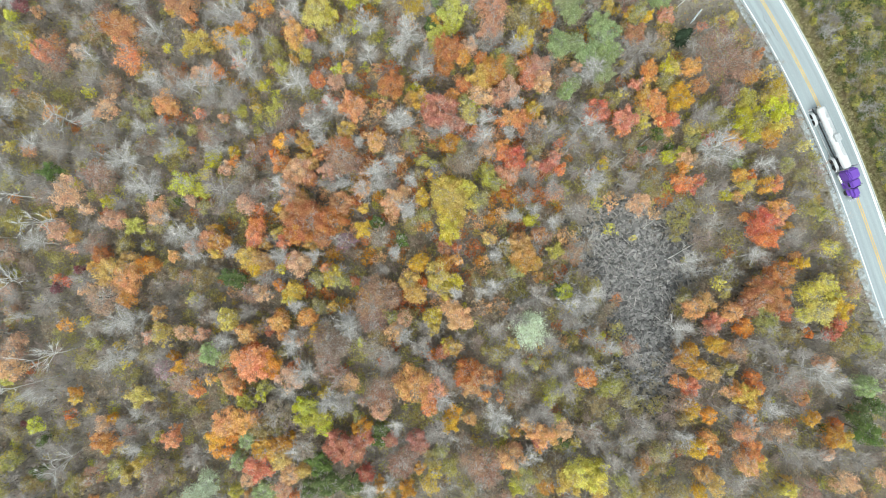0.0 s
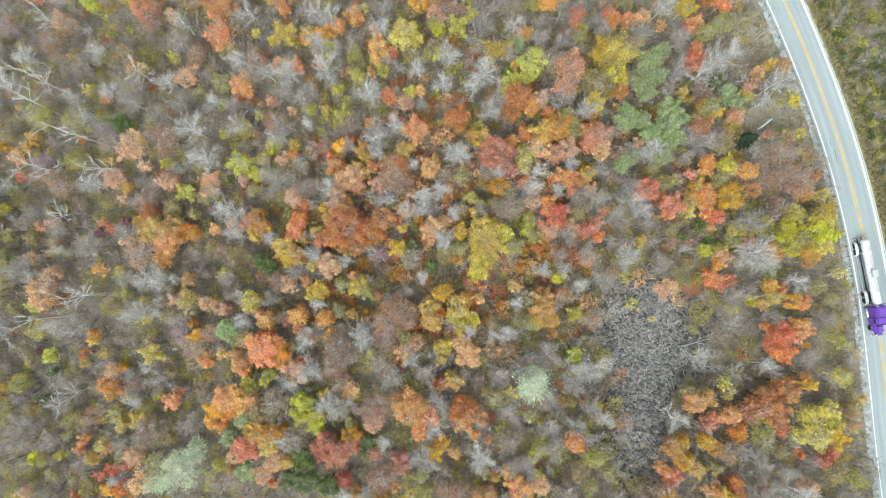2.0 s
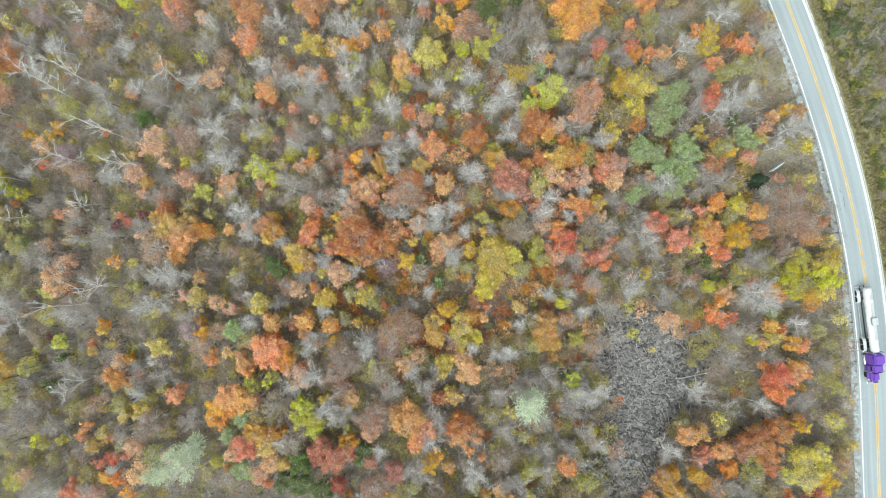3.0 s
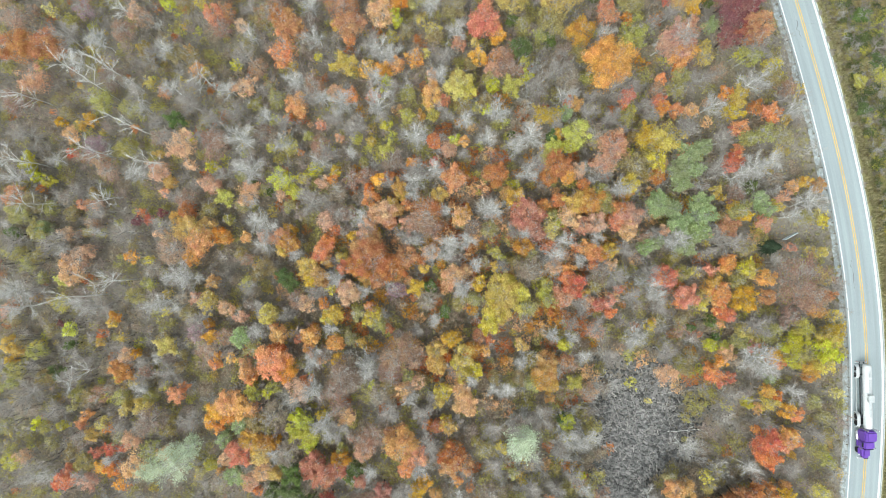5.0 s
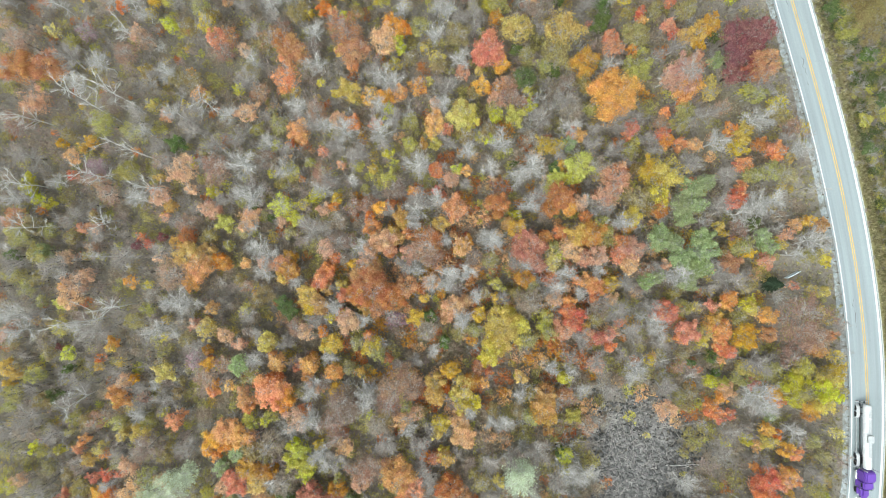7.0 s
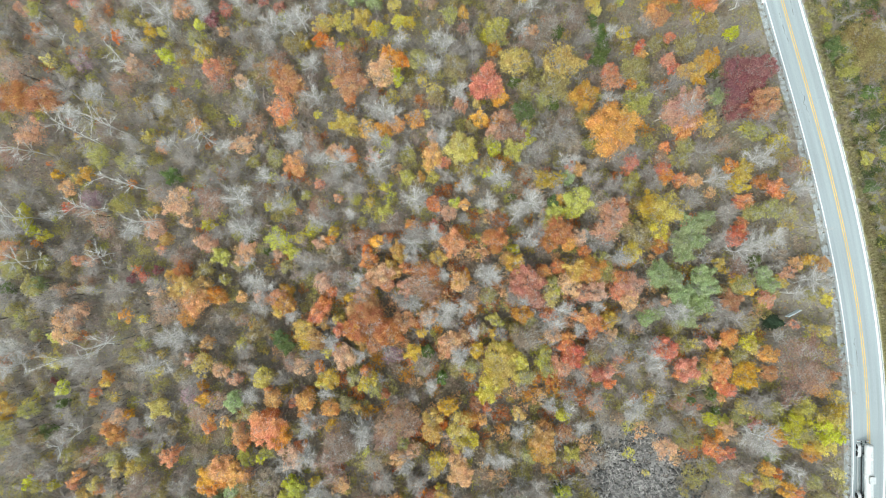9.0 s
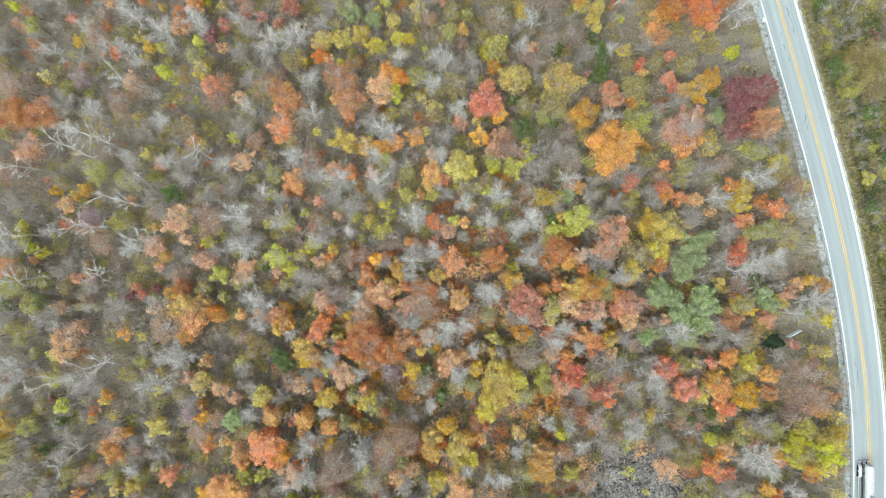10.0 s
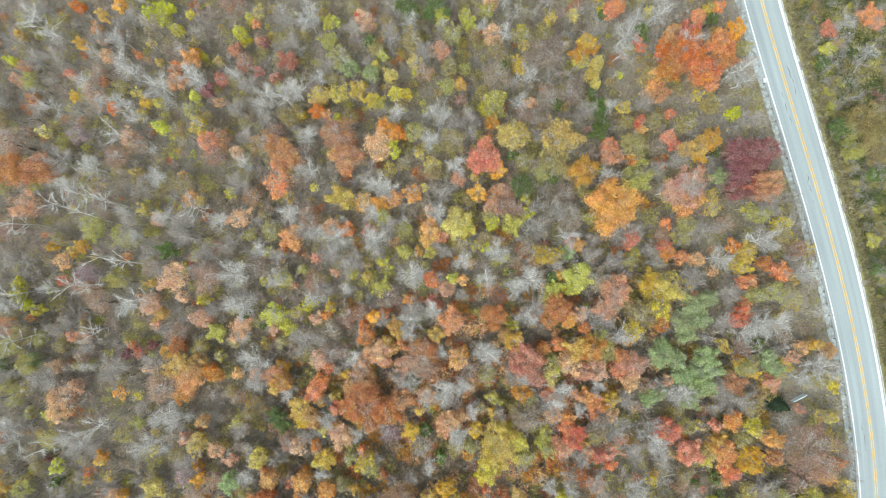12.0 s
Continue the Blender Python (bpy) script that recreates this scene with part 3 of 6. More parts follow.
grove("golden_maple", [
    (75.3, 5.7, 1), (73.1, 9.5, 1.3), (-7.9, -47.7, 1.4), (-5.8, -49.5, 1.4), (-2.3, -48.5, 1.8), (0.2, -44.3, 1.3), (10.4, -34.1, 1.5), (6.4, -34.9, 1.8),
    (19.9, -37.1, 1.2), (26.3, -47.8, 1.8), (36.2, -47.8, 1.8), (45, -43, 1.7), (58.4, -10, 2.2), (77.1, -1.9, 1.5), (84, -10.9, 2.1), (54.6, -19.9, 2.1),
    (53.5, -21.1, 2), (59.7, -18.3, 2.1), (61.7, -19.5, 1.7), (56, -23.2, 2.1), (59, -24.4, 1.7), (65.1, -28.1, 2.1), (66.4, -30.4, 1.8), (54.9, -31.1, 1.9),
    (55.7, -39.3, 2.1), (56.8, -43.7, 2.1), (58.9, -45.8, 2.1), (56, -47.3, 1.7), (67.3, -41.4, 1.7), (66, -43.3, 1.2), (78.3, -32.7, 1.6), (82, -36.3, 2.6),
])
grove("golden_maple", [
    (84.4, -37.1, 2.1), (73.7, -45.8, 1.2), (-140.1, 49.4, 1.5), (-123.2, 53.7, 1.5), (-121.1, 62.2, 1.6), (-102.1, 47.2, 1.4), (-106.7, 56.8, 0.8), (-95.7, 62.7, 1.8),
    (-118.9, 41.3, 1.3), (-63.8, 64.2, 1.7), (-34.4, 81, 1.4), (-12.2, 98.9, 2.4), (-12.8, 96.5, 1.9), (-10, 98.8, 1.3), (-24.2, 75.6, 2),
])
grove("faded_maple", [
    (-117.3, 13, 3.9), (-101.9, 38, 2.4), (-103.6, 4.4, 2.3), (-76.1, 13.4, 3.4), (-45.5, 60.2, 3.4), (-47.4, 38.8, 2.2), (-42.6, 29.6, 1.3), (-28.5, 51.3, 1.6),
    (-25.7, 60.6, 1.9), (-15.8, 62.4, 1.9), (-15.9, 57.7, 2.2), (-17.7, 37, 1.9), (15.6, 52.2, 3.6), (18.3, 76.7, 3.7), (19.6, 79.2, 2.9), (27.4, 65.1, 1.9),
    (-78.6, 5.2, 2.7), (-72.8, 9.4, 1.6), (-71.6, -7.6, 1.6), (-88.9, -8.2, 1.7), (-92.1, -17, 2), (-85.5, -18.3, 2.2), (-96.2, -39, 1.9), (-56.9, -17.8, 1.5),
    (-49.5, -17.1, 2.1), (-56.4, 8.7, 2.8), (-50.2, 11.8, 1.3), (-41.6, 18.4, 1.6), (-45.1, 2.4, 2.5), (-48.8, 1.4, 2.2), (-37.1, 10.8, 2.5), (-33.5, -8.5, 2.2),
])
grove("faded_maple", [
    (-45.3, -17.2, 1.5), (-12.1, 14.1, 2.2), (-27.1, 12.8, 2.6), (-18.9, 18, 2.5), (-12.9, 31.1, 2.7), (11.2, 43.6, 2), (15.5, 48.1, 3.3), (12.6, 33.7, 2.7),
    (17.1, 33.1, 2.1), (-8.9, 23.9, 2.4), (14.5, 22.2, 2.1), (-5.4, 10.3, 2.7), (19.1, 16.2, 2.4), (25.8, 26.8, 1.6), (50.7, 54.1, 1.4), (50.9, 56.7, 1.4),
    (50, 48.1, 1.6), (33.6, 39.3, 1.5), (-65.8, -35.9, 2.1), (-52.9, -56.7, 2.7), (-61.9, -64.7, 2.1), (-48.4, -51.8, 1.8), (-34.7, -46.9, 1.8), (-25.3, -18.3, 1.8),
    (-39.8, -26.2, 1.8), (-26.4, -25.7, 2.8), (-4.8, -16.4, 2.1), (-3.3, -13.8, 2.1), (-14.2, -26.7, 2.1), (-7.5, -32.2, 2.1), (-26.3, -45.5, 2.3), (6.6, -11.6, 2.4),
])
grove("faded_maple", [
    (28.8, 12.6, 2.1), (-27.4, -48.3, 2.2), (18.8, -41.2, 3), (64, -35.6, 2.3), (71.8, -35.3, 1.6), (81.6, -39.9, 1.6), (84, -45.6, 2.9), (-116, 53.5, 1.9),
    (-60.3, 85.8, 2.5), (-32.5, 93.9, 2.5), (-17.7, 82.6, 1.4),
])
grove("plum_sapling", [
    (-113.4, 33.2, 2.4), (-95.3, 4.7, 3.1), (-15.6, 2.6, 2.1), (-53.1, -24.5, 2.4),
])
grove("half_bare_poplar", [
    (-122.5, 30.4, 1.6), (-87, 47.4, 2.4), (-79.1, 31.3, 1.5), (-90.8, 23.5, 1.6), (-75.3, 15.4, 1.4), (-36.2, 62.2, 1.3), (-41.1, 56.4, 1.7), (-32.1, 55.9, 1.3),
    (-55.8, 45.5, 1.2), (-60, 41.1, 1.4), (-35.6, 32, 1.3), (-32.3, 61.1, 2), (0.9, 53.6, 2.3), (24.8, 75.8, 2), (23.8, 78.1, 1.2), (36.4, 76.8, 2.2),
    (43.6, 68.6, 1.2), (-63.7, -19.7, 1.3), (-62.4, -23.3, 1.2), (-71.3, -14.6, 1.3), (-47, 17.5, 1.7), (-17.3, -3.8, 1.3), (10.6, 38.3, 0.8), (51.4, 52.3, 1.2),
    (50.1, 52.7, 0.9), (57.8, 53.5, 1.2), (59.6, 45.9, 1.3), (64.8, 41.7, 1.3), (42.6, 33.3, 1.3), (-87.6, -43, 1.3), (-69, -33.1, 1.3), (-65.9, -42.2, 1.2),
])
grove("half_bare_poplar", [
    (-62.4, -40.8, 1.3), (39.2, 18.7, 1.4), (45.7, 3.1, 0.8), (68.9, 35.4, 1.5), (76.7, 21.1, 1.3), (3.5, -45.1, 1.5), (32, -38.5, 1.2), (61.9, -6, 1.5),
    (63, -7.8, 1.7), (86.2, -5.3, 1.7), (87.6, -2.5, 1.4), (82.5, 0.9, 2), (-138.7, 46.6, 1.4), (-102, 44.3, 1.4), (-107.4, 60.8, 1.2), (-90.4, 63.7, 1.4),
    (-86.3, 78, 1.7), (-72.4, 84.4, 1), (-45.9, 81.3, 2), (-24.6, 94.8, 1.3), (-11.7, 95.6, 1.9), (0.7, 88.8, 1.6), (12.2, 94.7, 1.2),
])
grove("olive_tree", [
    (-116.4, 29.5, 2), (-95.4, 30.9, 2.1), (-93.8, 28.6, 1.6), (-88, 32.2, 2.1), (-99.4, 15.2, 2.9), (-88.7, 7.3, 2.9), (-107.2, 8.6, 2), (-72.4, 48.1, 2.3),
    (-39.1, 66.6, 2.5), (-41.6, 54.6, 1.6), (-31.1, 60, 2.2), (-63.7, 34.2, 1.3), (-64.9, 29.3, 1.8), (-32.2, 45.3, 1.9), (-27.3, 40.7, 1.3), (-49.6, 27.3, 1.3),
    (-30.5, 67.9, 3.1), (-8.5, 72.5, 3.6), (-9.2, 69.3, 1.9), (0.2, 69.3, 2.1), (5.8, 82.3, 3.5), (9.5, 76.2, 3.3), (12, 75.4, 1.2), (16.1, 59.6, 2.1),
    (-16.2, 55.5, 1.6), (-14.3, 51.2, 2.2), (19.2, 56.2, 1.8), (4.7, 64.5, 1.5), (-21.4, 57.4, 1.9), (17, 82.1, 1.4), (22.6, 70.7, 2.3), (32, 77.4, 2.5),
])
grove("olive_tree", [
    (38.6, 75.1, 1.9), (39.5, 63.1, 2.2), (42.7, 95.9, 3.2), (46.7, 96.4, 2.2), (53.9, 84.8, 1.4), (-107.8, -10.9, 1.9), (-63.5, 1.9, 2.2), (-87.4, -14.1, 1.6),
    (-104.1, -17.4, 2.8), (-102.7, -13.9, 2.8), (-99.6, -13.1, 1.9), (-98.6, -19.3, 2.5), (-93.5, -12.5, 1.9), (-95.7, -24.4, 1.9), (-97.1, -27.2, 1.9), (-92.5, -28.4, 1.6),
    (-69.7, -23, 2.4), (-68.7, -19.1, 1.5), (-57, -21.3, 2.1), (-76.4, -12.7, 1.3), (-90.7, -6.1, 1.6), (-95, -39.9, 1.9), (-60.4, 11.9, 1.3), (-46.8, 10.3, 1.6),
    (-56.9, 5.7, 1.9), (-58.3, 1.4, 1.6), (-52.4, -4.5, 1.7), (-45.5, -4.9, 2.2), (-46.6, -6.8, 2.2), (-29.4, 1, 1.2), (-21.9, -5.8, 1.5), (-38.5, -12.8, 1.5),
])
grove("olive_tree", [
    (21.6, 49.5, 2.7), (24.6, 52.8, 2.7), (24.8, 48.9, 2.1), (17.4, 41.5, 2.3), (19.2, 38.8, 2.4), (9.9, 32.9, 1.5), (9.2, 22.5, 1.4), (-0.1, 16.8, 1.5),
    (6.2, 19.7, 1.5), (-1.9, 23.7, 2.3), (12.6, 11.1, 2.4), (16.5, 14.9, 2), (1.3, 7.8, 1.8), (24.8, 21.6, 1.9), (-1.6, 6.4, 2), (37.6, 34.3, 1.9),
    (44.4, 48.7, 2.4), (42.8, 46.1, 1.4), (55.7, 51.9, 1.9), (49.2, 41.8, 2), (50.7, 35.3, 1.9), (40.4, 32.3, 1.9), (-85.7, -38.5, 1.9), (-86, -44.2, 2.2),
    (-54.5, -30.9, 1.1), (-53.4, -33, 1.4), (-62.3, -44.7, 2), (-56.6, -42, 2), (-49.9, -46.7, 1.5), (-50.2, -44.7, 1.2), (-88.6, -50.3, 2.2), (-88.4, -53.2, 1.9),
])
grove("olive_tree", [
    (-81.5, -48.4, 2.3), (-77.1, -59.1, 1.8), (-70.6, -48.2, 2.2), (-73.5, -49.6, 1.9), (-73.3, -52.5, 1.5), (-73.6, -61.6, 1.8), (-68.6, -61.4, 1.8), (-64.5, -61.6, 2.6),
    (-38.9, -51.8, 1.5), (-39.6, -22, 2.1), (-20.6, -11.3, 1.8), (-16.4, -5.3, 2), (-28.6, -20.9, 1.7), (-31.9, -27.9, 1.8), (-5.4, -13.6, 1.5), (-7.8, -17.2, 1.9),
    (-2.4, -12.9, 1.9), (-12.3, -34.2, 1.3), (-31.5, -35.9, 2.5), (-29, -36.5, 1.8), (3.7, -33, 1.5), (19.8, -3.8, 1.8), (12.1, -5.9, 1.9), (17.2, -3.6, 1.9),
    (7.9, -18.8, 1.2), (13.7, -19.8, 1.2), (32.1, -17.8, 1.2), (23.5, -22.4, 1.4), (44.7, 22.8, 1.9), (56.6, 23.6, 2.2), (60.4, 27, 2.4), (74.2, 17.6, 1.7),
])
grove("olive_tree", [
    (68, 26.6, 2.5), (65.1, 25.3, 1.8), (78.3, 9, 2.1), (81.4, 7.8, 1.4), (76.7, 15.7, 1.7), (79.1, 12.6, 1.4), (49.8, 13, 1.9), (47.8, 13.4, 1.9),
    (53.8, 3.3, 1.2), (2.9, -42.1, 2.1), (4.6, -40.5, 1.9), (21.5, -45.6, 3), (25, -44.5, 2.4), (10.3, -48.4, 1.9), (6.3, -43.9, 1.9), (36.2, -23.8, 1.2),
    (27.2, -27.5, 2.2), (33.2, -35.7, 1.1), (37.8, -27.3, 2.4), (39.6, -26.3, 2.2), (36.1, -30.7, 2.3), (41.8, -29.6, 2.1), (39.1, -33.1, 1.9), (48.4, -43, 1.3),
    (41, -45.2, 1.9), (42.5, -47.3, 2), (45.9, -47.3, 1.9), (54.6, -9.5, 1.6), (70, -12.7, 2.4), (84.9, -18, 2.6), (89.6, -18.2, 2.1), (74.2, -16.6, 2.1),
])
grove("olive_tree", [
    (61.6, -23.2, 1.6), (53.3, -33.4, 1.9), (53.4, -39, 1.7), (69.9, -46.9, 1.8), (51.3, -47.1, 2.1), (48, -39.3, 2.4), (82.7, -46.1, 1.8), (-139.3, 51.6, 2),
    (-134.6, 51.3, 1.3), (-131.1, 40.5, 2.3), (-108.8, 48.6, 2.1), (-97.8, 55.8, 1.3), (-90.6, 49.8, 2.1), (-87.1, 49.9, 1.9), (-129.8, 57.6, 1.6), (-56.3, 87.9, 1.9),
    (-72.9, 77.4, 1.6), (-55.9, 80.8, 2), (-62.2, 70.4, 1.9), (-48.8, 86.1, 2.6), (-54.7, 64, 2), (-68, 58.1, 2.4), (-67, 60.2, 1.9), (-67.2, 78.2, 2.2),
    (-40.9, 90.5, 2.5), (-36.3, 92.9, 1.9), (-36, 98.4, 2.2), (-30, 91.5, 2.2), (-38.5, 83.7, 2.2), (-37.1, 79.2, 2.2), (-27.3, 96.1, 1.5), (-22, 97.8, 2.1),
])
grove("olive_tree", [
    (-16.6, 97.7, 2.1), (-3.7, 100.2, 1.4), (-3.9, 93.8, 1.2), (2.1, 96.4, 1.4), (-24.3, 78.7, 2.3), (-29, 81.5, 1.9), (7.4, 87.8, 2), (2.6, 86.4, 1.8),
    (14.6, 104.3, 1.8), (15.4, 93.6, 2), (12.4, 89.2, 2.4), (34.9, 109.1, 2.1), (35.7, 110.1, 1.7), (41.5, 100.6, 3.3), (44.1, 100.1, 2.9), (40.7, 98.8, 2.4),
    (24.8, 117.2, 1.8), (46.8, 99.3, 4.7), (45.1, 102, 5.3),
])
grove("yellow_green_tree", [
    (-95.8, 43.2, 2.1), (-111.3, -4.7, 1.3), (-43.1, 61.8, 1.4), (-41.6, 60.2, 1.4), (-29.6, 40.6, 1.9), (-33.7, 36.8, 1.6), (-24.5, 43.1, 1.5), (-39.2, 31.1, 1.7),
    (-30.8, 31.2, 2), (16.4, 62, 1.2), (-14.5, 54.8, 2), (-10.8, 56.3, 2.3), (-8.5, 59.5, 1.5), (-13.3, 49.7, 1.4), (7.5, 51.9, 3), (7, 48.7, 2),
    (3.6, 47, 2), (-17.5, 39.6, 1.4), (54.6, 81.5, 1.4), (-108.8, -7.5, 1.9), (-106.5, -8, 1.6), (-102.9, -7.9, 1.6), (-67.4, 11.5, 1.4), (-61.4, 5.8, 2),
    (-88.5, -27.2, 1.4), (-46.9, 13.6, 1.7), (-0.9, 35.8, 1.4), (-1.2, 34.7, 0.9), (3.4, 44.4, 2), (1.4, 19.6, 1.4), (3, 19.3, 1.1), (14.6, 18, 1.7),
])
grove("yellow_green_tree", [
    (15, 15.5, 1.7), (-81.7, -36.9, 1.6), (-48.2, -24, 0.9), (-55.1, -38.8, 1.2), (-79, -58.7, 1.4), (-73.8, -57.4, 1.2), (-79.9, -69.2, 2), (-37.9, -49.2, 1.9),
    (-36.3, -30.1, 1.9), (-34.6, -31.6, 1.3), (-32.6, -29.4, 1.3), (-12, -18.8, 1), (-23, -34.2, 2.2), (-22.9, -31.5, 2.4), (-19.7, -33.8, 2.5), (-19.5, -36.1, 1.9),
    (-24.4, -31.6, 1.6), (23.9, 6.8, 1.5), (25.6, 6, 0.9), (28.9, 0.6, 1.8), (30.5, -7.9, 1.9), (31.9, -11, 1.3), (37.1, -17.2, 1.2), (52.2, 20, 1.8),
    (54.5, 20.8, 1.2), (63.5, 12.1, 1.3), (65.1, 27, 2.8), (65, 30.8, 2.4), (70.3, 28.6, 2.7), (67.5, 24.1, 2.1), (81, 8.4, 1), (51.9, 12.5, 0.7),
])
grove("yellow_green_tree", [
    (20.1, -47.9, 1.9), (28.6, -33.8, 1.2), (87.1, -8.2, 1.2), (-139.5, 42.8, 1.3), (-98.8, 48.6, 1.4), (-109.7, 66.8, 2.1), (-106.8, 67.3, 2.1), (-109.4, 68.7, 1.8),
    (-102.7, 66.3, 1.8), (-106.7, 70.1, 1.6), (-94.4, 63.1, 1.1), (-91.6, 53.5, 1.4), (-88.7, 71.8, 1.9), (-86.7, 70.5, 1.4), (-88.2, 76.4, 1.1), (-69.4, 82.4, 1.7),
    (-68, 83.1, 1.3), (-54.3, 80.3, 1.3), (-48, 85.6, 1.4), (-45.2, 93.8, 2.3), (-45.5, 79.6, 0.9), (-50.2, 69.4, 1.7), (-58.2, 62.9, 1), (-40, 96.3, 2),
    (-38.5, 94.7, 1.7), (-26.6, 97.9, 1.4), (-12.6, 107.3, 1), (-3, 95.4, 1), (-25.7, 80.3, 2.6), (-26.7, 78.1, 2), (19.1, 93.3, 1.7), (30.1, 111.3, 1.5),
])
grove("yellow_green_tree", [
    (57.3, 83.9, 2.2),
])
grove("orange_maple", [
    (-83.3, 44.9, 2.7), (-50.1, 52.1, 1.6), (-45.1, 63.8, 2.8), (-42.4, 64.7, 1.6), (-39.6, 48.5, 1.9), (-37.1, 50.6, 2), (-54.8, 32.9, 2.8), (-56, 29.3, 1.1),
    (-26.5, 46.9, 2.8), (-21.9, 37.6, 2), (-18.2, 66, 2), (-20.1, 59.2, 2.3), (5.9, 85.9, 1.2), (7.4, 79.5, 1.4), (7.3, 67.6, 5.3), (5.1, 69, 3),
    (10.4, 68.4, 3), (9.1, 71.6, 2.7), (22.4, 63.5, 1.2), (4.9, 58.1, 1.7), (2.9, 57.7, 1.5), (-15.3, 40.2, 1.4), (20.8, 74.4, 2.5), (22.2, 76.5, 1.4),
    (21.3, 73.3, 1.2), (32, 69.9, 1.6), (24.9, 64.2, 1.6), (22.3, 64.3, 1.8), (-70.2, -3.3, 1.9), (-61.8, -5.2, 3.7), (-59, -2.5, 2.2), (-62.4, -9.8, 2.3),
])
grove("orange_maple", [
    (-40, 20, 1.3), (-53.2, -0.6, 1.3), (-28.9, 2.3, 1.6), (-27.7, -1.7, 1.7), (-29.9, -7.2, 1.5), (-19.5, -3.4, 1.5), (-29.7, 19.5, 2), (-31.5, 21.6, 1.4),
    (-29.9, 24.5, 1.6), (-28.4, 25.9, 1.7), (-22.1, 21.6, 1.4), (-23.7, 15.8, 1.7), (-24.4, 31.3, 1.4), (-14.4, 31.2, 2.7), (7.4, 34.2, 1.7), (9.8, 42.3, 2),
    (9.5, 36.3, 1.8), (23.1, 39.2, 2.2), (19.7, 28.8, 2), (21.9, 28.4, 1.9), (22.4, 25.9, 1.4), (17.7, 23, 1.4), (47.7, 37.8, 2), (47.8, 36.2, 1.2),
    (54.9, 37.4, 2.3), (48.7, 31.1, 2.6), (50.2, 28.2, 1.3), (66.3, 35.4, 1.1), (-64.8, -35, 1.2), (-49.7, -23.9, 1.7), (-46.7, -27.7, 1.2), (-67.4, -39.3, 2),
])
grove("orange_maple", [
    (-50.8, -37.1, 1.2), (-69.6, -55.4, 1.2), (-69.6, -52.9, 1.4), (-60.1, -61.1, 2), (-58.2, -60.5, 1.8), (-41.4, -38.4, 2.2), (-39.5, -36, 2.4), (-41.9, -40.8, 1.6),
    (-39.5, -41.2, 1.4), (-35.6, -17.4, 2.4), (-31.6, -16.6, 1.2), (-37.3, -16.3, 1.5), (-28.8, -14.3, 2.6), (-28.4, -17.1, 1.7), (-23.4, -13.9, 2.3), (-30.6, -22.7, 3),
    (-34.5, -20.9, 2.4), (-38.8, -27.5, 2.2), (-37.1, -28.2, 1.6), (-25.7, -23.8, 1.4), (5.2, -20.4, 1.9), (2.8, -21.1, 1.3), (-39, -34.7, 3.2), (-36, -34.1, 2.5),
    (-33.5, -34.1, 1.6), (-38.3, -37.7, 1.9), (0.8, -6.3, 1.2), (7.8, 1.1, 1.1), (8.4, -1.4, 1.3), (21.1, -2.6, 1.8), (52.2, 25.3, 1), (54.2, 15.4, 1.6),
])
grove("orange_maple", [
    (55.1, 17.6, 1.5), (63.8, 23.3, 1.8), (63.5, 22.1, 1.3), (65.5, 21.9, 1.1), (65.7, 15.6, 1.9), (67.5, 15.8, 1.3), (65.9, 11.7, 1.2), (70.5, 13.6, 1.8),
    (72, 13.7, 1.5), (72.4, 8.3, 2.3), (74.5, 8.5, 1.4), (67.5, 7.5, 1.2), (-25.5, -50.1, 1.1), (13.9, -29.3, 1.3), (16.9, -29.9, 1.1), (7, -32.7, 1.7),
    (25, -36.6, 2.4), (22.4, -35.3, 1.8), (26.9, -37.4, 1.8), (24.8, -40.1, 1.1), (18.4, -42.9, 1.5), (20.3, -45.5, 1.1), (33.9, -25.1, 2.4), (56.4, -11.1, 2.4),
    (63.5, -12.2, 2.4), (65.7, -15, 2.1), (73.5, -12.7, 1.6), (78.7, -16.1, 1.2), (52.4, -26.2, 1.5), (66.7, -24.9, 1.8), (67.7, -27.1, 1.8), (63.8, -27.1, 1.5),
])
grove("orange_maple", [
    (66.2, -32.8, 1.2), (58.2, -32.2, 1.7), (57.3, -37, 2.1), (58.7, -38.9, 1.7), (65.8, -39, 2.1), (83.8, -34.6, 1.7), (-128.2, 61.6, 1.8), (-118.4, 66, 1.6),
    (-109.2, 42.6, 1.4), (-109.5, 57, 1.1), (-96.1, 61.4, 2.2), (-62.3, 62.2, 1.9), (-60.8, 62.4, 1.3), (3.5, 96.7, 1.8), (4.1, 94.5, 1.6), (6.6, 102, 3.5),
    (10.3, 98.7, 3.5), (10.9, 104.1, 2.9), (11.8, 106.5, 2.1), (13.6, 97, 1.5), (12.4, 98.3, 1.8), (2.3, 101.8, 2.1), (4.7, 95, 1.1),
])
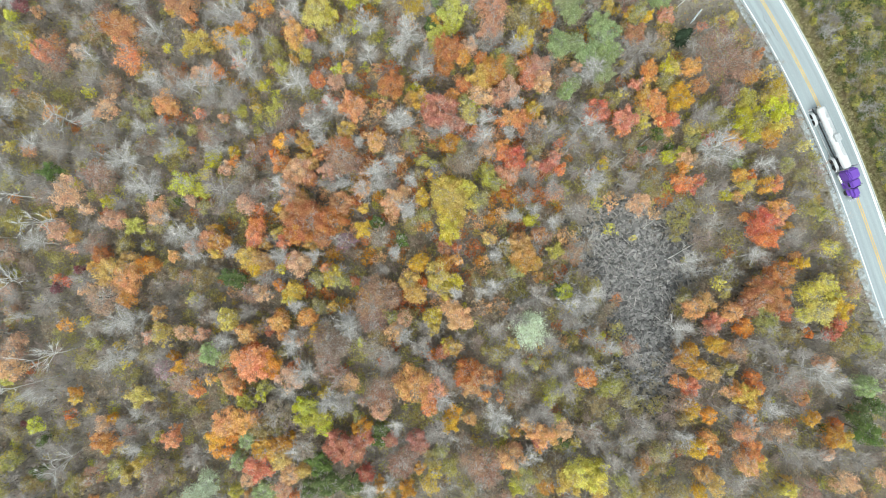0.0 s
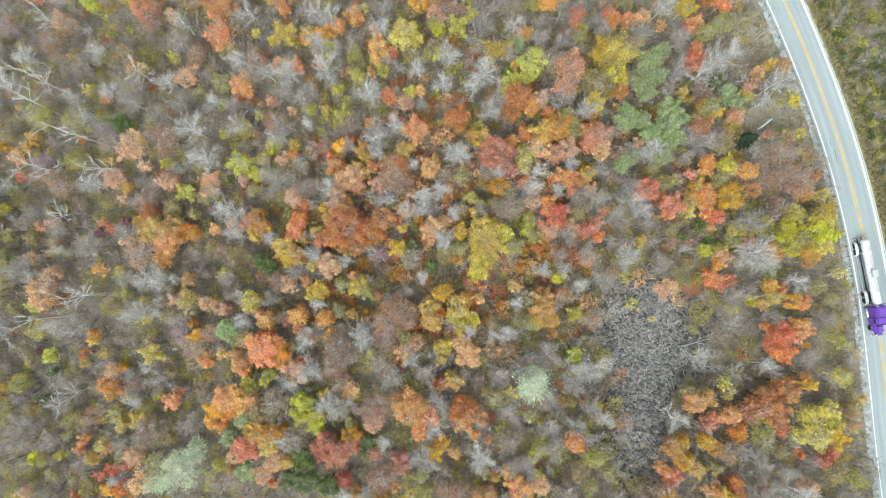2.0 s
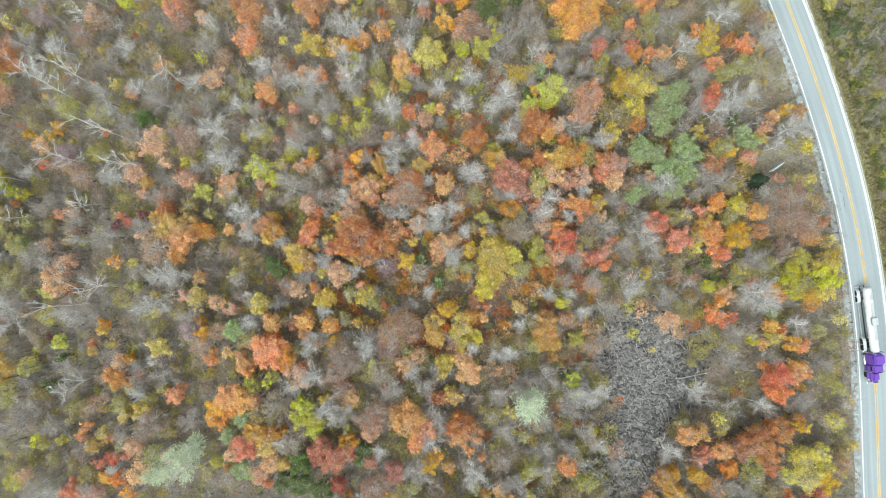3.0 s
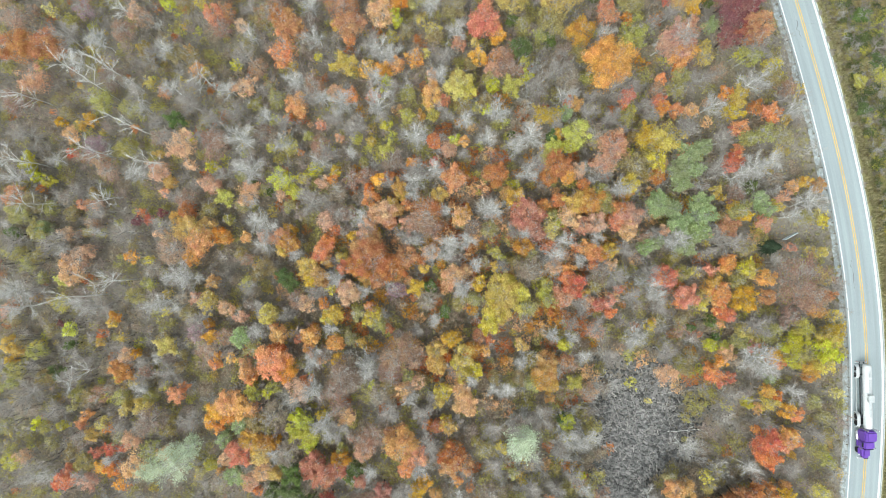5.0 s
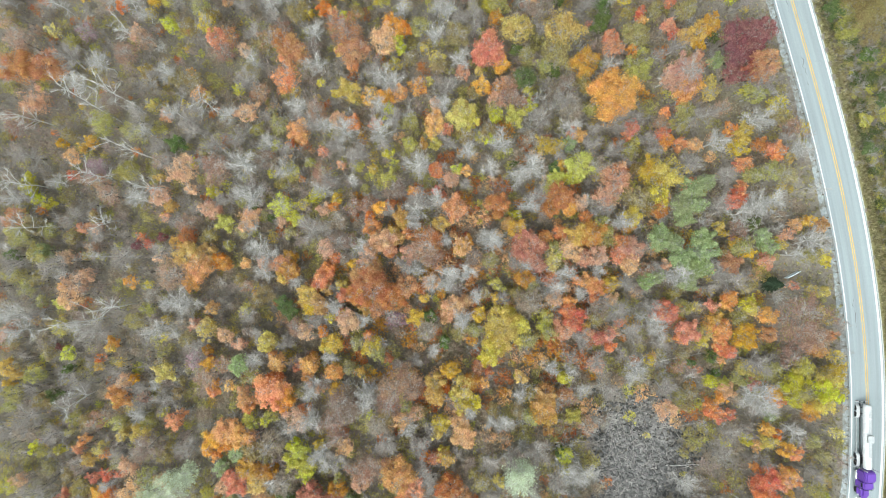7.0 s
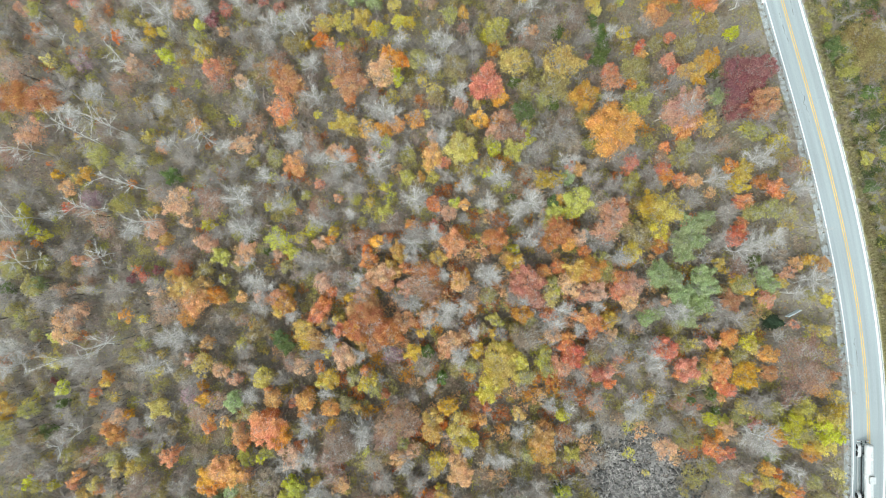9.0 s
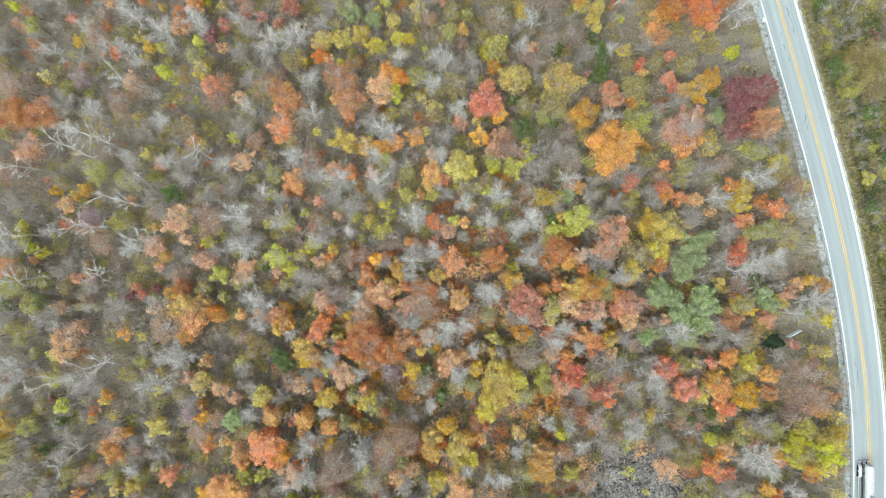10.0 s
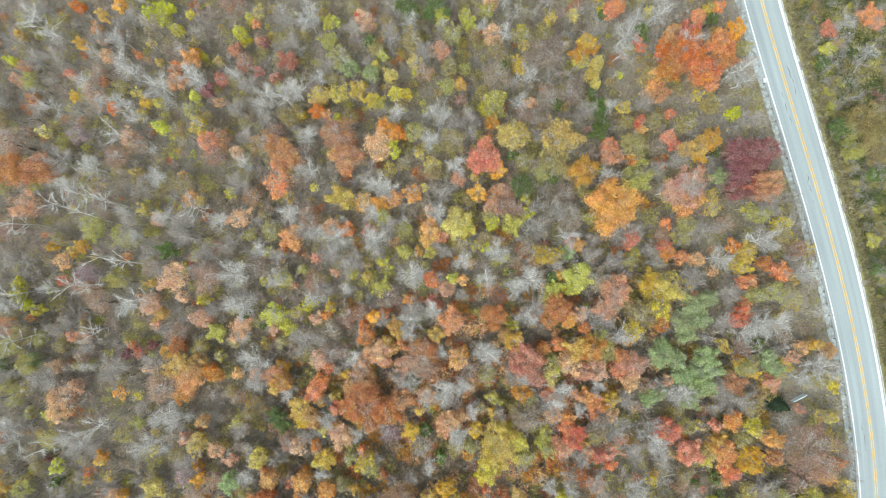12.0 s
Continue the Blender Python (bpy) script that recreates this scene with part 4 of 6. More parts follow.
grove("yellow_poplar", [
    (-97.9, 30.6, 1.1), (-90.3, 39.6, 0.8), (-48, 46, 2.7), (-51.2, 44.6, 1.1), (-46, 46, 1), (-22.3, 62.6, 1.3), (-21.5, 51.4, 3.4), (-19.2, 51.1, 2.2),
    (-23, 53.2, 2.2), (34, 69.5, 2.5), (-40, 22.1, 1.4), (-30.5, 4.1, 1.4), (-29.4, -3.2, 1.4), (-28.4, -1.4, 1.1), (-27.4, -9.2, 1.5), (-40.2, -14.1, 2.6),
    (22.5, 45.8, 2.3), (22.3, 47.6, 1.5), (5.7, 12.8, 3.3), (7.2, 10.8, 3.3), (6.6, 7.8, 3), (10.2, 13.5, 2.5), (6.9, 15.2, 1.7), (39.5, 51.3, 1.2),
    (41.1, 50.4, 0.9), (58.9, 52.1, 1.2), (61.5, 46.4, 1.2), (51.9, 37.5, 1.6), (-58.2, -30.2, 2.3), (-61.7, -45.6, 1.7), (-57.1, -44.2, 2.1), (-61.1, -47.1, 1.5),
])
grove("yellow_poplar", [
    (-66, -63.7, 1.4), (-27, -9.2, 1.8), (-18.1, -4.7, 2.3), (3, -13.5, 2.2), (3.1, -15.8, 1.5), (6.5, 5, 2.5), (8.1, 6.2, 2), (6.1, 3, 1.6),
    (3.9, -4.2, 2.7), (3.5, -6.3, 1.9), (5.9, -18.9, 1.3), (58.3, 25.7, 1.7), (32.2, -43.6, 3.6), (35, -44.7, 3.2), (30.3, -45.8, 2.7), (36, -43, 2.1),
    (83.3, -8.1, 1.8), (73.1, -46.8, 1.6), (52.9, -48.1, 1.2), (-105.3, 48.2, 1.3), (-103.5, 57.3, 1.1), (-54.7, 77.3, 1.3), (-56, 69.9, 2.2), (-55.2, 71.3, 1.9),
    (-51.5, 69.7, 2), (-47.1, 72.9, 2), (-44.7, 73.9, 1.7), (-66, 59.3, 1.3), (-8.2, 96, 1.9), (-6.8, 92.3, 1.2),
])
grove("half_bare_maple", [
    (-86.3, 35.2, 1), (-81.2, 30.8, 2.1), (-87.2, 22.9, 1.7), (-112.5, 7.5, 0.9), (-89.7, 12, 1.2), (-33.7, 53.2, 2.3), (-43.3, 47.2, 2.2), (-17, 60.1, 2),
    (-104, -10.6, 1.2), (-109.2, -15.3, 1.7), (-75.3, -15.3, 1.5), (-89.7, -23.6, 1.3), (-34.5, 9.4, 1.5), (-74.2, -34.5, 1.3), (-63.2, -53.2, 1.3), (-54.7, -62.3, 1.6),
    (-43.5, -26.4, 1.3), (18, 8.7, 0.8), (39.5, 20, 1), (49.7, 21.5, 0.8), (-113.9, 47.3, 1.4), (-98.2, 57.6, 2),
])
grove("green_tree", [
    (-80.6, 18, 2.2), (-12.4, 65.2, 2.9), (-6.5, 69.5, 1.7), (-16.6, 70.4, 1.4), (-1.9, 82.6, 2.1), (2.8, 49.1, 1.4), (-6, 46.6, 0.9), (20.5, 86.1, 1.1),
    (48.6, 93.2, 1.6), (57.2, 76.7, 1.4), (-103.7, -22.3, 1.7), (-57.1, 12.3, 1.1), (-53.1, 11.5, 1.1), (-38.6, -6, 2), (-41.3, -5.2, 1.7), (-8.6, 6.5, 1.7),
    (-3.4, 2.7, 1.4), (44.6, 54.1, 1.3), (-80.4, -47.1, 1.9), (-80.4, -40.5, 1.3), (-7.7, -36.4, 1.9), (-7.7, -38.6, 1.5), (-19.9, -43.1, 2.5), (29.3, -8, 1.3),
    (47.5, 21.9, 1), (50.1, 24.8, 1.3), (52.5, 22.1, 1), (-18.2, -46.8, 3), (-13.7, -47.2, 2.4), (-22.3, -48.3, 2.1), (29.9, -38.8, 1), (82.1, -35.4, 1.1),
])
grove("green_tree", [
    (88.5, -35.7, 3.1), (87.6, -32.4, 2.6), (91.3, -30.5, 2.1), (-58.2, 82.3, 1.4), (-52.5, 92.5, 2.8), (-46.8, 94.2, 3.1), (-27.3, 88.8, 1.2), (-11.4, 105.9, 1.2),
    (-2.8, 103.7, 1.6), (-12.6, 84.7, 1.7), (-4, 87.2, 1.9), (-1.7, 84.8, 1.9), (-6.4, 89.7, 1.3), (7.6, 108.2, 1.2), (38.4, 98, 2), (30.5, 108.7, 1.3),
    (55.9, 85.6, 2.2),
])
grove("withered_oak", [
    (-99.5, 20.3, 3.1), (-59.4, 23.4, 2.4), (10.9, 53, 2.6), (-2.4, 67.4, 2.3), (1.1, 62.4, 3.2), (28, 72.7, 1.8), (-37.5, 18, 2.6), (-35.3, 13.3, 3),
    (-5.6, 22.7, 2.3), (9.7, 18.8, 3.8), (24.1, 24.1, 2.5), (-53.7, -45.2, 3.8), (-55.1, -48.3, 2.9), (-19.1, -18.5, 4.1), (-16.4, -18.8, 3.1), (-9.6, -19, 2.5),
    (-28.9, -32.6, 3.1), (-23, -39, 3.1), (-19.3, 93.7, 4.1), (-18.4, 96.6, 3.2), (-27.5, 85.5, 3.5), (-15.1, 85, 3.2), (-11.2, 87.9, 3.2), (-15.6, 80.2, 2.9),
])
grove("half_bare_red_maple", [
    (-101.7, 0.5, 1.4), (-63, 42.9, 3.7), (-48.2, 30.7, 1.3), (-39.5, 41.9, 1.7), (-4.1, 82.8, 0.8), (-75.8, 0.8, 1.4), (-76.4, -6.2, 1.3), (-78.4, -5.6, 1.2),
    (12.5, 25.4, 1.9), (29.7, 23.1, 1.3), (42.6, 42.1, 0.8), (56.6, 45.3, 1.2), (-122.5, 45.7, 1.4), (-87.7, 59.7, 1.7), (-84.4, 64.9, 1.7), (-80.3, 65.1, 1.4),
    (-63.1, 86.5, 1.4), (-4.3, 99.5, 1.2),
])
grove("bare_ash", [
    (-91.9, 19.2, 3.2), (-113.7, 25.6, 3.6), (-79.1, 27.7, 2.9), (-80.4, 24.2, 2.9), (-83.9, 15.3, 2.6), (-113.6, 0.1, 3), (-70.8, 21.7, 2.6), (-71, 38.2, 2.9),
    (-44.6, 33.4, 2.9), (-67.5, 25.5, 2.9), (-75.3, 49.9, 2.9), (-39.3, 34.3, 2.6), (-42.5, 25.7, 2.6), (-27.7, 71.1, 2.3), (11.5, 78.9, 2.4), (11.1, 63.9, 3.3),
    (6.4, 60.2, 2.2), (20.9, 61.4, 2.2), (-5, 57.8, 3.1), (7.9, 56.6, 2.5), (11.9, 57.1, 2.2), (16.4, 56.4, 1.9), (18.3, 63.2, 1.9), (-2, 63, 3.3),
    (-27.8, 55.9, 2), (25.6, 70.9, 2.9), (35.1, 60.8, 2.6), (41.1, 71.3, 2), (31.3, 79.4, 2.8), (-94.5, -7.9, 2.9), (-71.1, -6, 2.6), (-78.3, -10.7, 3.1),
])
grove("bare_ash", [
    (-91.4, -18.2, 2.6), (-76.2, -28, 3.3), (-100.9, -22.5, 2.6), (-72.7, 1.4, 2), (-92.2, -31.4, 2.3), (-58.7, 16.4, 2.9), (-42.1, 13, 4), (-46.7, -10.3, 2.2),
    (-32, -5.7, 2.3), (-36.4, -12.6, 2), (-19, 15.1, 2.5), (-27.8, 24.7, 2), (15.8, 44.9, 2.8), (3.3, 26.1, 2.2), (26.7, 25.3, 3.2), (31.9, 22.4, 3.2),
    (22.9, 16.7, 2.2), (26.9, 31.4, 2.5), (36.7, 55.1, 2.6), (45.5, 40.8, 3.1), (43.3, 41.7, 2.4), (-45.7, -42.4, 2.7), (-81.9, -52.4, 3.3), (-84.4, -57.2, 2.8),
    (-75.7, -54.7, 2.5), (-73.4, -66.7, 3.3), (-76.8, -41.2, 2.8), (-55.5, -35, 2.8), (-5.6, -21.6, 2.7), (0.8, -19.4, 2.7), (-14, -29.6, 2.9), (3.6, -23.9, 2.7),
])
grove("bare_ash", [
    (5.7, -25.7, 2.4), (24.4, -8.7, 3.4), (30.5, -13.2, 2.4), (18.9, -22.8, 2.6), (15.7, -15.5, 2.4), (28.1, 13.2, 3.2), (67.4, 10, 2.1), (43.5, 14.4, 2.7),
    (74.6, 3, 2.3), (59.4, 11.8, 2.9), (24.8, -31.9, 3), (29.2, -27.2, 2.7), (32.9, -21.8, 2.5), (34.9, -37.4, 2.2), (41.2, -38.1, 2.9), (44.6, -34.8, 2.7),
    (43.4, -22, 1.7), (38, -41.6, 2.4), (73, -24.6, 3.1), (71.3, -20.3, 2.9), (72.1, -38.5, 3.3), (77.4, -40.1, 2.4), (86.5, -41.3, 2.9), (62.1, -45.7, 2.2),
    (61.3, -31.5, 1.9), (89.1, -21.4, 2.4), (-96.9, 67.2, 2.1), (-113.4, 64.2, 2.9), (-119.2, 57.1, 2.6), (-125.6, 48.3, 2.9), (-131.5, 46, 2.7), (-45.1, 84.2, 2.5),
])
grove("bare_ash", [
    (-80.1, 61, 2.6), (-64.7, 73.2, 2.9), (-61.4, 81.8, 2.9), (-79, 78.6, 2.9), (-74, 74.2, 2.6), (-80.2, 55, 2.9), (-53.9, 84.7, 2.6), (-29.1, 74, 2.5),
    (3.6, 90.8, 2.1), (-11.3, 102.4, 2.2), (21.4, 92.4, 2.4),
])
grove("bare_tree", [
    (-109.4, 21.2, 3.3), (-106, 27.4, 3.2), (-62, 55.8, 2.9), (-57.2, 49, 2.9), (-41.7, 51.8, 3.1), (-38.7, 51.7, 2.9), (-71.7, 29.5, 2.9), (-57.2, 38.1, 2.6),
    (-45.5, 37.1, 3.4), (-61, 27, 2.9), (-37.4, 39.9, 3.7), (-62.4, 19.4, 4), (-53.8, 22.9, 2.6), (-25.8, 36.4, 3.9), (-27.2, 63, 2.5), (3.9, 73.9, 2.8),
    (15.8, 75.6, 1.9), (-10.7, 49.1, 3.1), (-16.8, 44.2, 2.5), (1.6, 58.6, 2.5), (-2.3, 47, 3.9), (-4, 43.7, 2.5), (-10.5, 42.6, 2.8), (19.1, 77.6, 3.4),
    (34.8, 72.3, 3.5), (30.1, 66.4, 2.9), (-110, -9.8, 2.9), (-82.3, 2, 2.9), (-62.6, -14.7, 3.6), (-59.5, -13.4, 2.8), (-94.8, -32.5, 3.4), (-93.9, -36.3, 3.1),
])
grove("bare_tree", [
    (-64.1, -22.5, 2.5), (-58.5, 14.1, 3.7), (-55.6, 7.7, 2), (-44, 22.3, 2.3), (-51.8, 3.6, 2.9), (-48, 3.2, 2.9), (-47.8, -0.3, 2.3), (-22.4, -0.6, 2),
    (-11.2, 13.8, 2.8), (-30, 14.3, 2.6), (-27.5, 11.9, 2.3), (-22.6, 27.6, 2.8), (-21.1, 24.1, 2), (-18.7, 31.5, 2.3), (-16.1, 15, 2.3), (11.4, 45.1, 1.7),
    (-4, 28.2, 3.6), (-2.6, 28.2, 2.5), (0.9, 38.9, 2.8), (20.2, 44.1, 2.5), (14, 27.5, 3), (13.4, 24.5, 2.5), (-5.7, 19.8, 2.5), (19.3, 25.1, 1.9),
    (-7.5, 14.8, 2), (-1.8, 8.4, 1.7), (34.3, 26.1, 3), (36.6, 38, 2.7), (34.9, 37.2, 2.2), (41.2, 55, 2.9), (42.3, 57.3, 3.3), (44.5, 58.8, 2.5),
])
grove("bare_tree", [
    (53.6, 54, 3.2), (53.6, 51, 2.8), (37.8, 25, 2.2), (-59.1, -33.5, 1.5), (-59, -41.6, 2.2), (-40.8, -18.5, 2.2), (-25.4, -11.6, 2), (-25.7, -18.9, 2.5),
    (-26.7, -17.5, 1.9), (-23.2, -24.7, 3.2), (-26.3, -29.3, 1.9), (-14.1, -15.2, 2.7), (-14.4, -13.7, 1.9), (-3.1, -17, 2.2), (-17.9, -30.2, 3), (-15.8, -32.4, 1.9),
    (-4.6, -35.4, 2.1), (20.1, 8.4, 1.9), (16, -0.9, 1.9), (7.9, -8.5, 1.6), (35.8, -9.2, 3.2), (33.6, -10.8, 2.1), (37.1, 15.4, 2.7), (36.5, 13.5, 1.9),
    (28.4, 6.2, 1.9), (59.7, 21.8, 3.9), (62.1, 20.1, 3.1), (69.6, 18, 2.3), (55.6, -2.1, 2.9), (-10.3, -48.4, 2.3), (15.9, -33.2, 3.2), (22.3, -41.4, 2.3),
])
grove("bare_tree", [
    (39.1, -19.2, 1.8), (65.3, -33.2, 1.7), (78.3, -23.4, 3.3), (80.9, -25.7, 2.9), (-137.1, 55.1, 3), (-93.7, 57.6, 3.2), (-92.2, 57, 2.6), (-99.5, 51.8, 3.7),
    (-111.1, 54.1, 2.3), (-107.4, 51.9, 2.6), (-106.7, 44, 2.6), (-116.1, 44.9, 2.6), (-113.6, 58.1, 2.6), (-129.5, 52.4, 2.1), (-84.6, 61.6, 2.1), (-73, 80.3, 3.2),
    (-73.5, 82.5, 2.6), (-51.2, 89.7, 2.3), (-68.7, 63.8, 3.7), (-71.1, 61.7, 2.9), (-75.1, 60.7, 3.2), (-75, 58.1, 2.3), (-45, 68.6, 2.3), (-20.6, 88.6, 2.5),
    (-5.6, 102.2, 2.9), (-5.1, 99, 2.4), (-20.3, 82, 2.2), (-1.9, 88, 1.9), (5.8, 103.2, 3), (-1.7, 107.2, 2.5), (15.5, 100, 2.6), (17.6, 98.9, 1.9),
])
grove("bare_tree", [
    (30.4, 116.2, 2.4), (36.5, 113.1, 2.2),
])
grove("half_bare_olive", [
    (-74.1, 19.2, 1.4), (-38.5, 58.8, 1.7), (-60.4, 31.8, 2.4), (-14, 70.3, 2.3), (2.2, 68.2, 1.6), (-19, 47.5, 2.3), (36.8, 75.6, 2), (41.7, 64.5, 2.4),
    (44.1, 65.3, 2.3), (-101.5, -25.7, 2.3), (-62.8, 75.4, 2.7),
])
grove("half_bare_oak", [
    (-80.8, 46.8, 2.4), (-67.6, 50.4, 3.4), (-54.1, 57.8, 4.6), (-33.3, 53.8, 1.7), (-62.9, 41.2, 2), (-107.7, -14, 2.7), (-16.6, 22.5, 3.6),
])
grove("half_bare_sapling", [
    (-37.5, 45.7, 2), (-73.5, 35.8, 1.4), (-58.7, 27.6, 1.5), (-52.7, 23.5, 2.3), (-57.1, 21, 1.4), (-10.2, 62.2, 1.6), (-15.9, 48.6, 1.3), (30.3, 77.9, 1.5),
    (-86.2, -32.2, 2.2), (-51.6, 15.3, 2.7), (-49.7, 15.5, 2.3), (-44.8, 20.6, 2), (-48, -9.5, 1.6), (11.9, 31.4, 1.6), (26.8, -29.9, 1.5),
])
grove("red_maple", [
    (-44.3, 39.9, 1.9), (-24.3, 46.8, 1.4), (-22.2, 67.6, 3.7), (-23.6, 65.4, 2.2), (1.7, 80.7, 2), (14.5, 63.9, 2.1), (14.6, 62.3, 1.2), (20.7, 65.3, 1.9),
    (-23.2, 47.4, 1.2), (11.4, 86.1, 1.7), (13, 85.1, 1.2), (19.4, 69.5, 1.3), (40.8, 68.4, 2.1), (39.8, 69, 1.4), (37.6, 64.4, 1.8), (37, 63.7, 1.1),
    (30.7, 57.9, 1.2), (39.4, 60.6, 1), (-34.9, 3.8, 2.8), (-35.2, 6.2, 1.9), (-19.6, 33.4, 1.2), (-18, 33, 1.1), (13.5, 41.9, 1.7), (23.5, 36.7, 2.2),
    (17.7, 27.8, 1.2), (20, 20.1, 2.8), (18.4, 21.3, 2), (26.9, 18.5, 1.9), (28.6, 19.8, 1.5), (36.2, 28.9, 1.6), (30, 56, 1), (39, 58, 2.1),
])
grove("red_maple", [
    (38.9, 56.3, 1.6), (39.7, 59.7, 1.3), (45.1, 35.2, 1.5), (36.6, 29.9, 2.6), (35.6, 28.7, 1.6), (39.6, 29.5, 1.2), (43.2, 27.7, 2.6), (43.2, 25.9, 1.6),
    (-46.4, -29.1, 1.5), (-51.6, -38.9, 2), (-66.8, -66.7, 2.6), (-67, -64.9, 1.5), (-68.1, -68.6, 1.5), (-63.3, -58.8, 1.4), (-60.4, -56.7, 1.5), (-58, -55.1, 1.2),
    (-33.8, -22.1, 4.1), (-35.5, -24.3, 2.2), (2.8, -28, 2.8), (2.2, -31.3, 2.3), (-32, -43.4, 2.6), (-34.5, -43.9, 1.9), (30.1, 17.6, 1.3), (50.9, 27.7, 1.9),
    (53.1, 27.6, 1.2), (55, 14.5, 2.2), (57.2, 13.7, 1.2), (58.5, 15.4, 1.2), (58.7, 23.5, 1.4), (69.5, 5.8, 3.4), (70.4, 3.4, 2.5), (69.1, 4, 1.9),
])
grove("red_maple", [
    (72.6, 7, 2.1), (24.7, -38.1, 1.8), (60.1, -14, 1.8), (84.3, -14.3, 1.4), (82.6, -16.6, 1.4), (54.5, -27.8, 1.7), (55.3, -26.2, 1.2), (-86, 75.7, 1),
    (-56.5, 83.5, 0.6), (-10.4, 106.7, 2.2), (-9.6, 107.8, 1.9), (-2.9, 102.2, 1.3), (-1.7, 101.4, 1.1), (2.7, 100.5, 1.8), (5.1, 87.3, 1.3), (4.7, 104.7, 2.3),
    (5.1, 108.2, 1.7), (7.5, 110.1, 1.2), (9.5, 90.5, 1.1), (33.4, 119.1, 2.1), (35.6, 118.4, 1.7), (28.4, 114.6, 1.7),
])
grove("thin_yellow_poplar", [
    (-18.2, 74.5, 3.7), (-9.5, 77.4, 4.2), (-1.3, 52.9, 2.4), (22.1, 56.4, 3.3), (34.5, 66.9, 2.1), (25.1, 57.4, 3.5), (-53.6, -16.8, 2.7), (10.7, 29.9, 2.3),
    (11.3, 11.2, 2.2), (25.6, 53.2, 2.7), (51.5, 38.3, 1.9), (46.6, 29.2, 1.9), (47.2, 27.2, 1.3), (-64.8, -52.5, 1.8), (-19.3, -29.5, 1.3), (5.5, -7.7, 2.1),
    (7.5, -6.1, 2.1), (19.1, -18.6, 1.6), (56.3, 26, 1.9), (66.5, 13.4, 2), (69.7, 30.9, 3), (71.2, 26.4, 2.5), (70.6, 32.5, 2.1), (2.3, -47.4, 1.9),
    (78.1, -8.1, 2.9), (81.6, -5.8, 2.4), (80.2, -11.4, 2.9), (77, -12.6, 2.1), (-101.4, 70.9, 1.3), (-50.3, 76.6, 2), (-63.4, 65.8, 2.5), (-59.3, 67.7, 2.3),
])
grove("thin_yellow_poplar", [
    (-21.8, 102.1, 1.5), (-17.5, 104.1, 1.5), (-8.2, 93.5, 1.9), (-23.7, 89.7, 2.1), (-3.4, 107.4, 1.3), (6, 109.5, 1.2), (31, 112.8, 1.3),
])
grove("sage_tree", [
    (3.4, 55.2, 1.8), (22.9, 81.6, 1.8), (32.6, 58.7, 2.2), (-97.5, -18, 2.2), (31.3, 34.1, 2.1), (33, 36.3, 1.9), (30.6, 56.5, 2.5), (30.9, 52.1, 2.8),
    (33.3, 53.8, 2), (30.4, 43.9, 2.8), (32.9, 44.3, 2.2), (29.5, 45.6, 1.9), (37.1, 47.5, 2.5), (39.2, 45.8, 2.2), (37.2, 44.3, 2.1), (35.2, 41.4, 2.5),
    (39.6, 42, 2.5), (39, 40.4, 2.1), (38.8, 37.6, 2.3), (32.1, 50, 2.2), (46.8, 52.4, 1.6), (48.8, 50.7, 1.8), (-37.2, -42.7, 1.8), (-43.5, -20.9, 2.5),
    (-34.9, -38.6, 1.9), (-31.3, -48.9, 2.1), (65.2, 18.4, 1.1), (89.1, -27, 2.3), (88.5, -26, 2), (-59.5, 74.3, 2.2), (-54.6, 74.8, 2.2),
])
grove("crimson_tree", [
    (23.2, 86.3, 3.3), (25.5, 87.2, 3.2), (25.6, 83.3, 3), (26.8, 80.1, 2.2), (27.1, 88.8, 2.2), (26.1, 84.9, 3), (-78.6, -7.6, 1.3), (-74.6, -3.8, 1),
    (-84.9, -37.2, 0.9), (-89.2, 55.7, 1.6), (-81.7, 72.2, 1.3), (42, 106.3, 1.4),
])
grove("brick_red_maple", [
    (29.4, 81.9, 1.9), (4.9, 29.5, 3.6), (8.1, 27.6, 2.3), (2.8, 30.4, 2.1), (7.2, 31.3, 2), (-16.5, -38.9, 2.6), (-13.3, -39.8, 3.2), (-11.6, -38.1, 2.3),
    (-16.9, -41.3, 2.2), (-10.4, -45.2, 2.1), (-5.8, -38.4, 1.8), (-0.6, -38, 2.3), (1.2, -39.5, 1.7), (-74.6, 70, 2.1), (-73.3, 70, 1.7), (-75.5, 65.5, 1.4),
])
grove("salmon_maple", [
    (16.5, 76.3, 2.1), (-65.6, 7.1, 2.5), (-25.4, -2.5, 2.9), (-26.1, 18.2, 3.1), (-27.7, 15.4, 2.3), (-24.2, 17, 2.3), (25.5, 39, 3), (26.1, 36.5, 2.5),
    (18.9, 34.6, 2.5), (-4.6, 11.4, 2.7), (-3.3, 13.2, 1.8), (8.3, -13.3, 2.8), (9.9, -14.4, 1.9), (55.2, 19.7, 1.9), (20.2, -40.7, 1.7),
])
grove("pale_willow", [
    (-44.8, -50.7, 4.4), (-43.3, -47.3, 2.7), (-49.5, -56.1, 3), (22.8, -15.9, 3.8), (23.1, -14.5, 2.9),
])

# ---- the rock field ----
TALUS_EDGE = [(33, 12), (40, 14), (50, 12), (62, 8), (60, -4), (55, -10), (54, -22), (51, -36), (46, -35), (43, -28), (41, -15), (35, -2)]


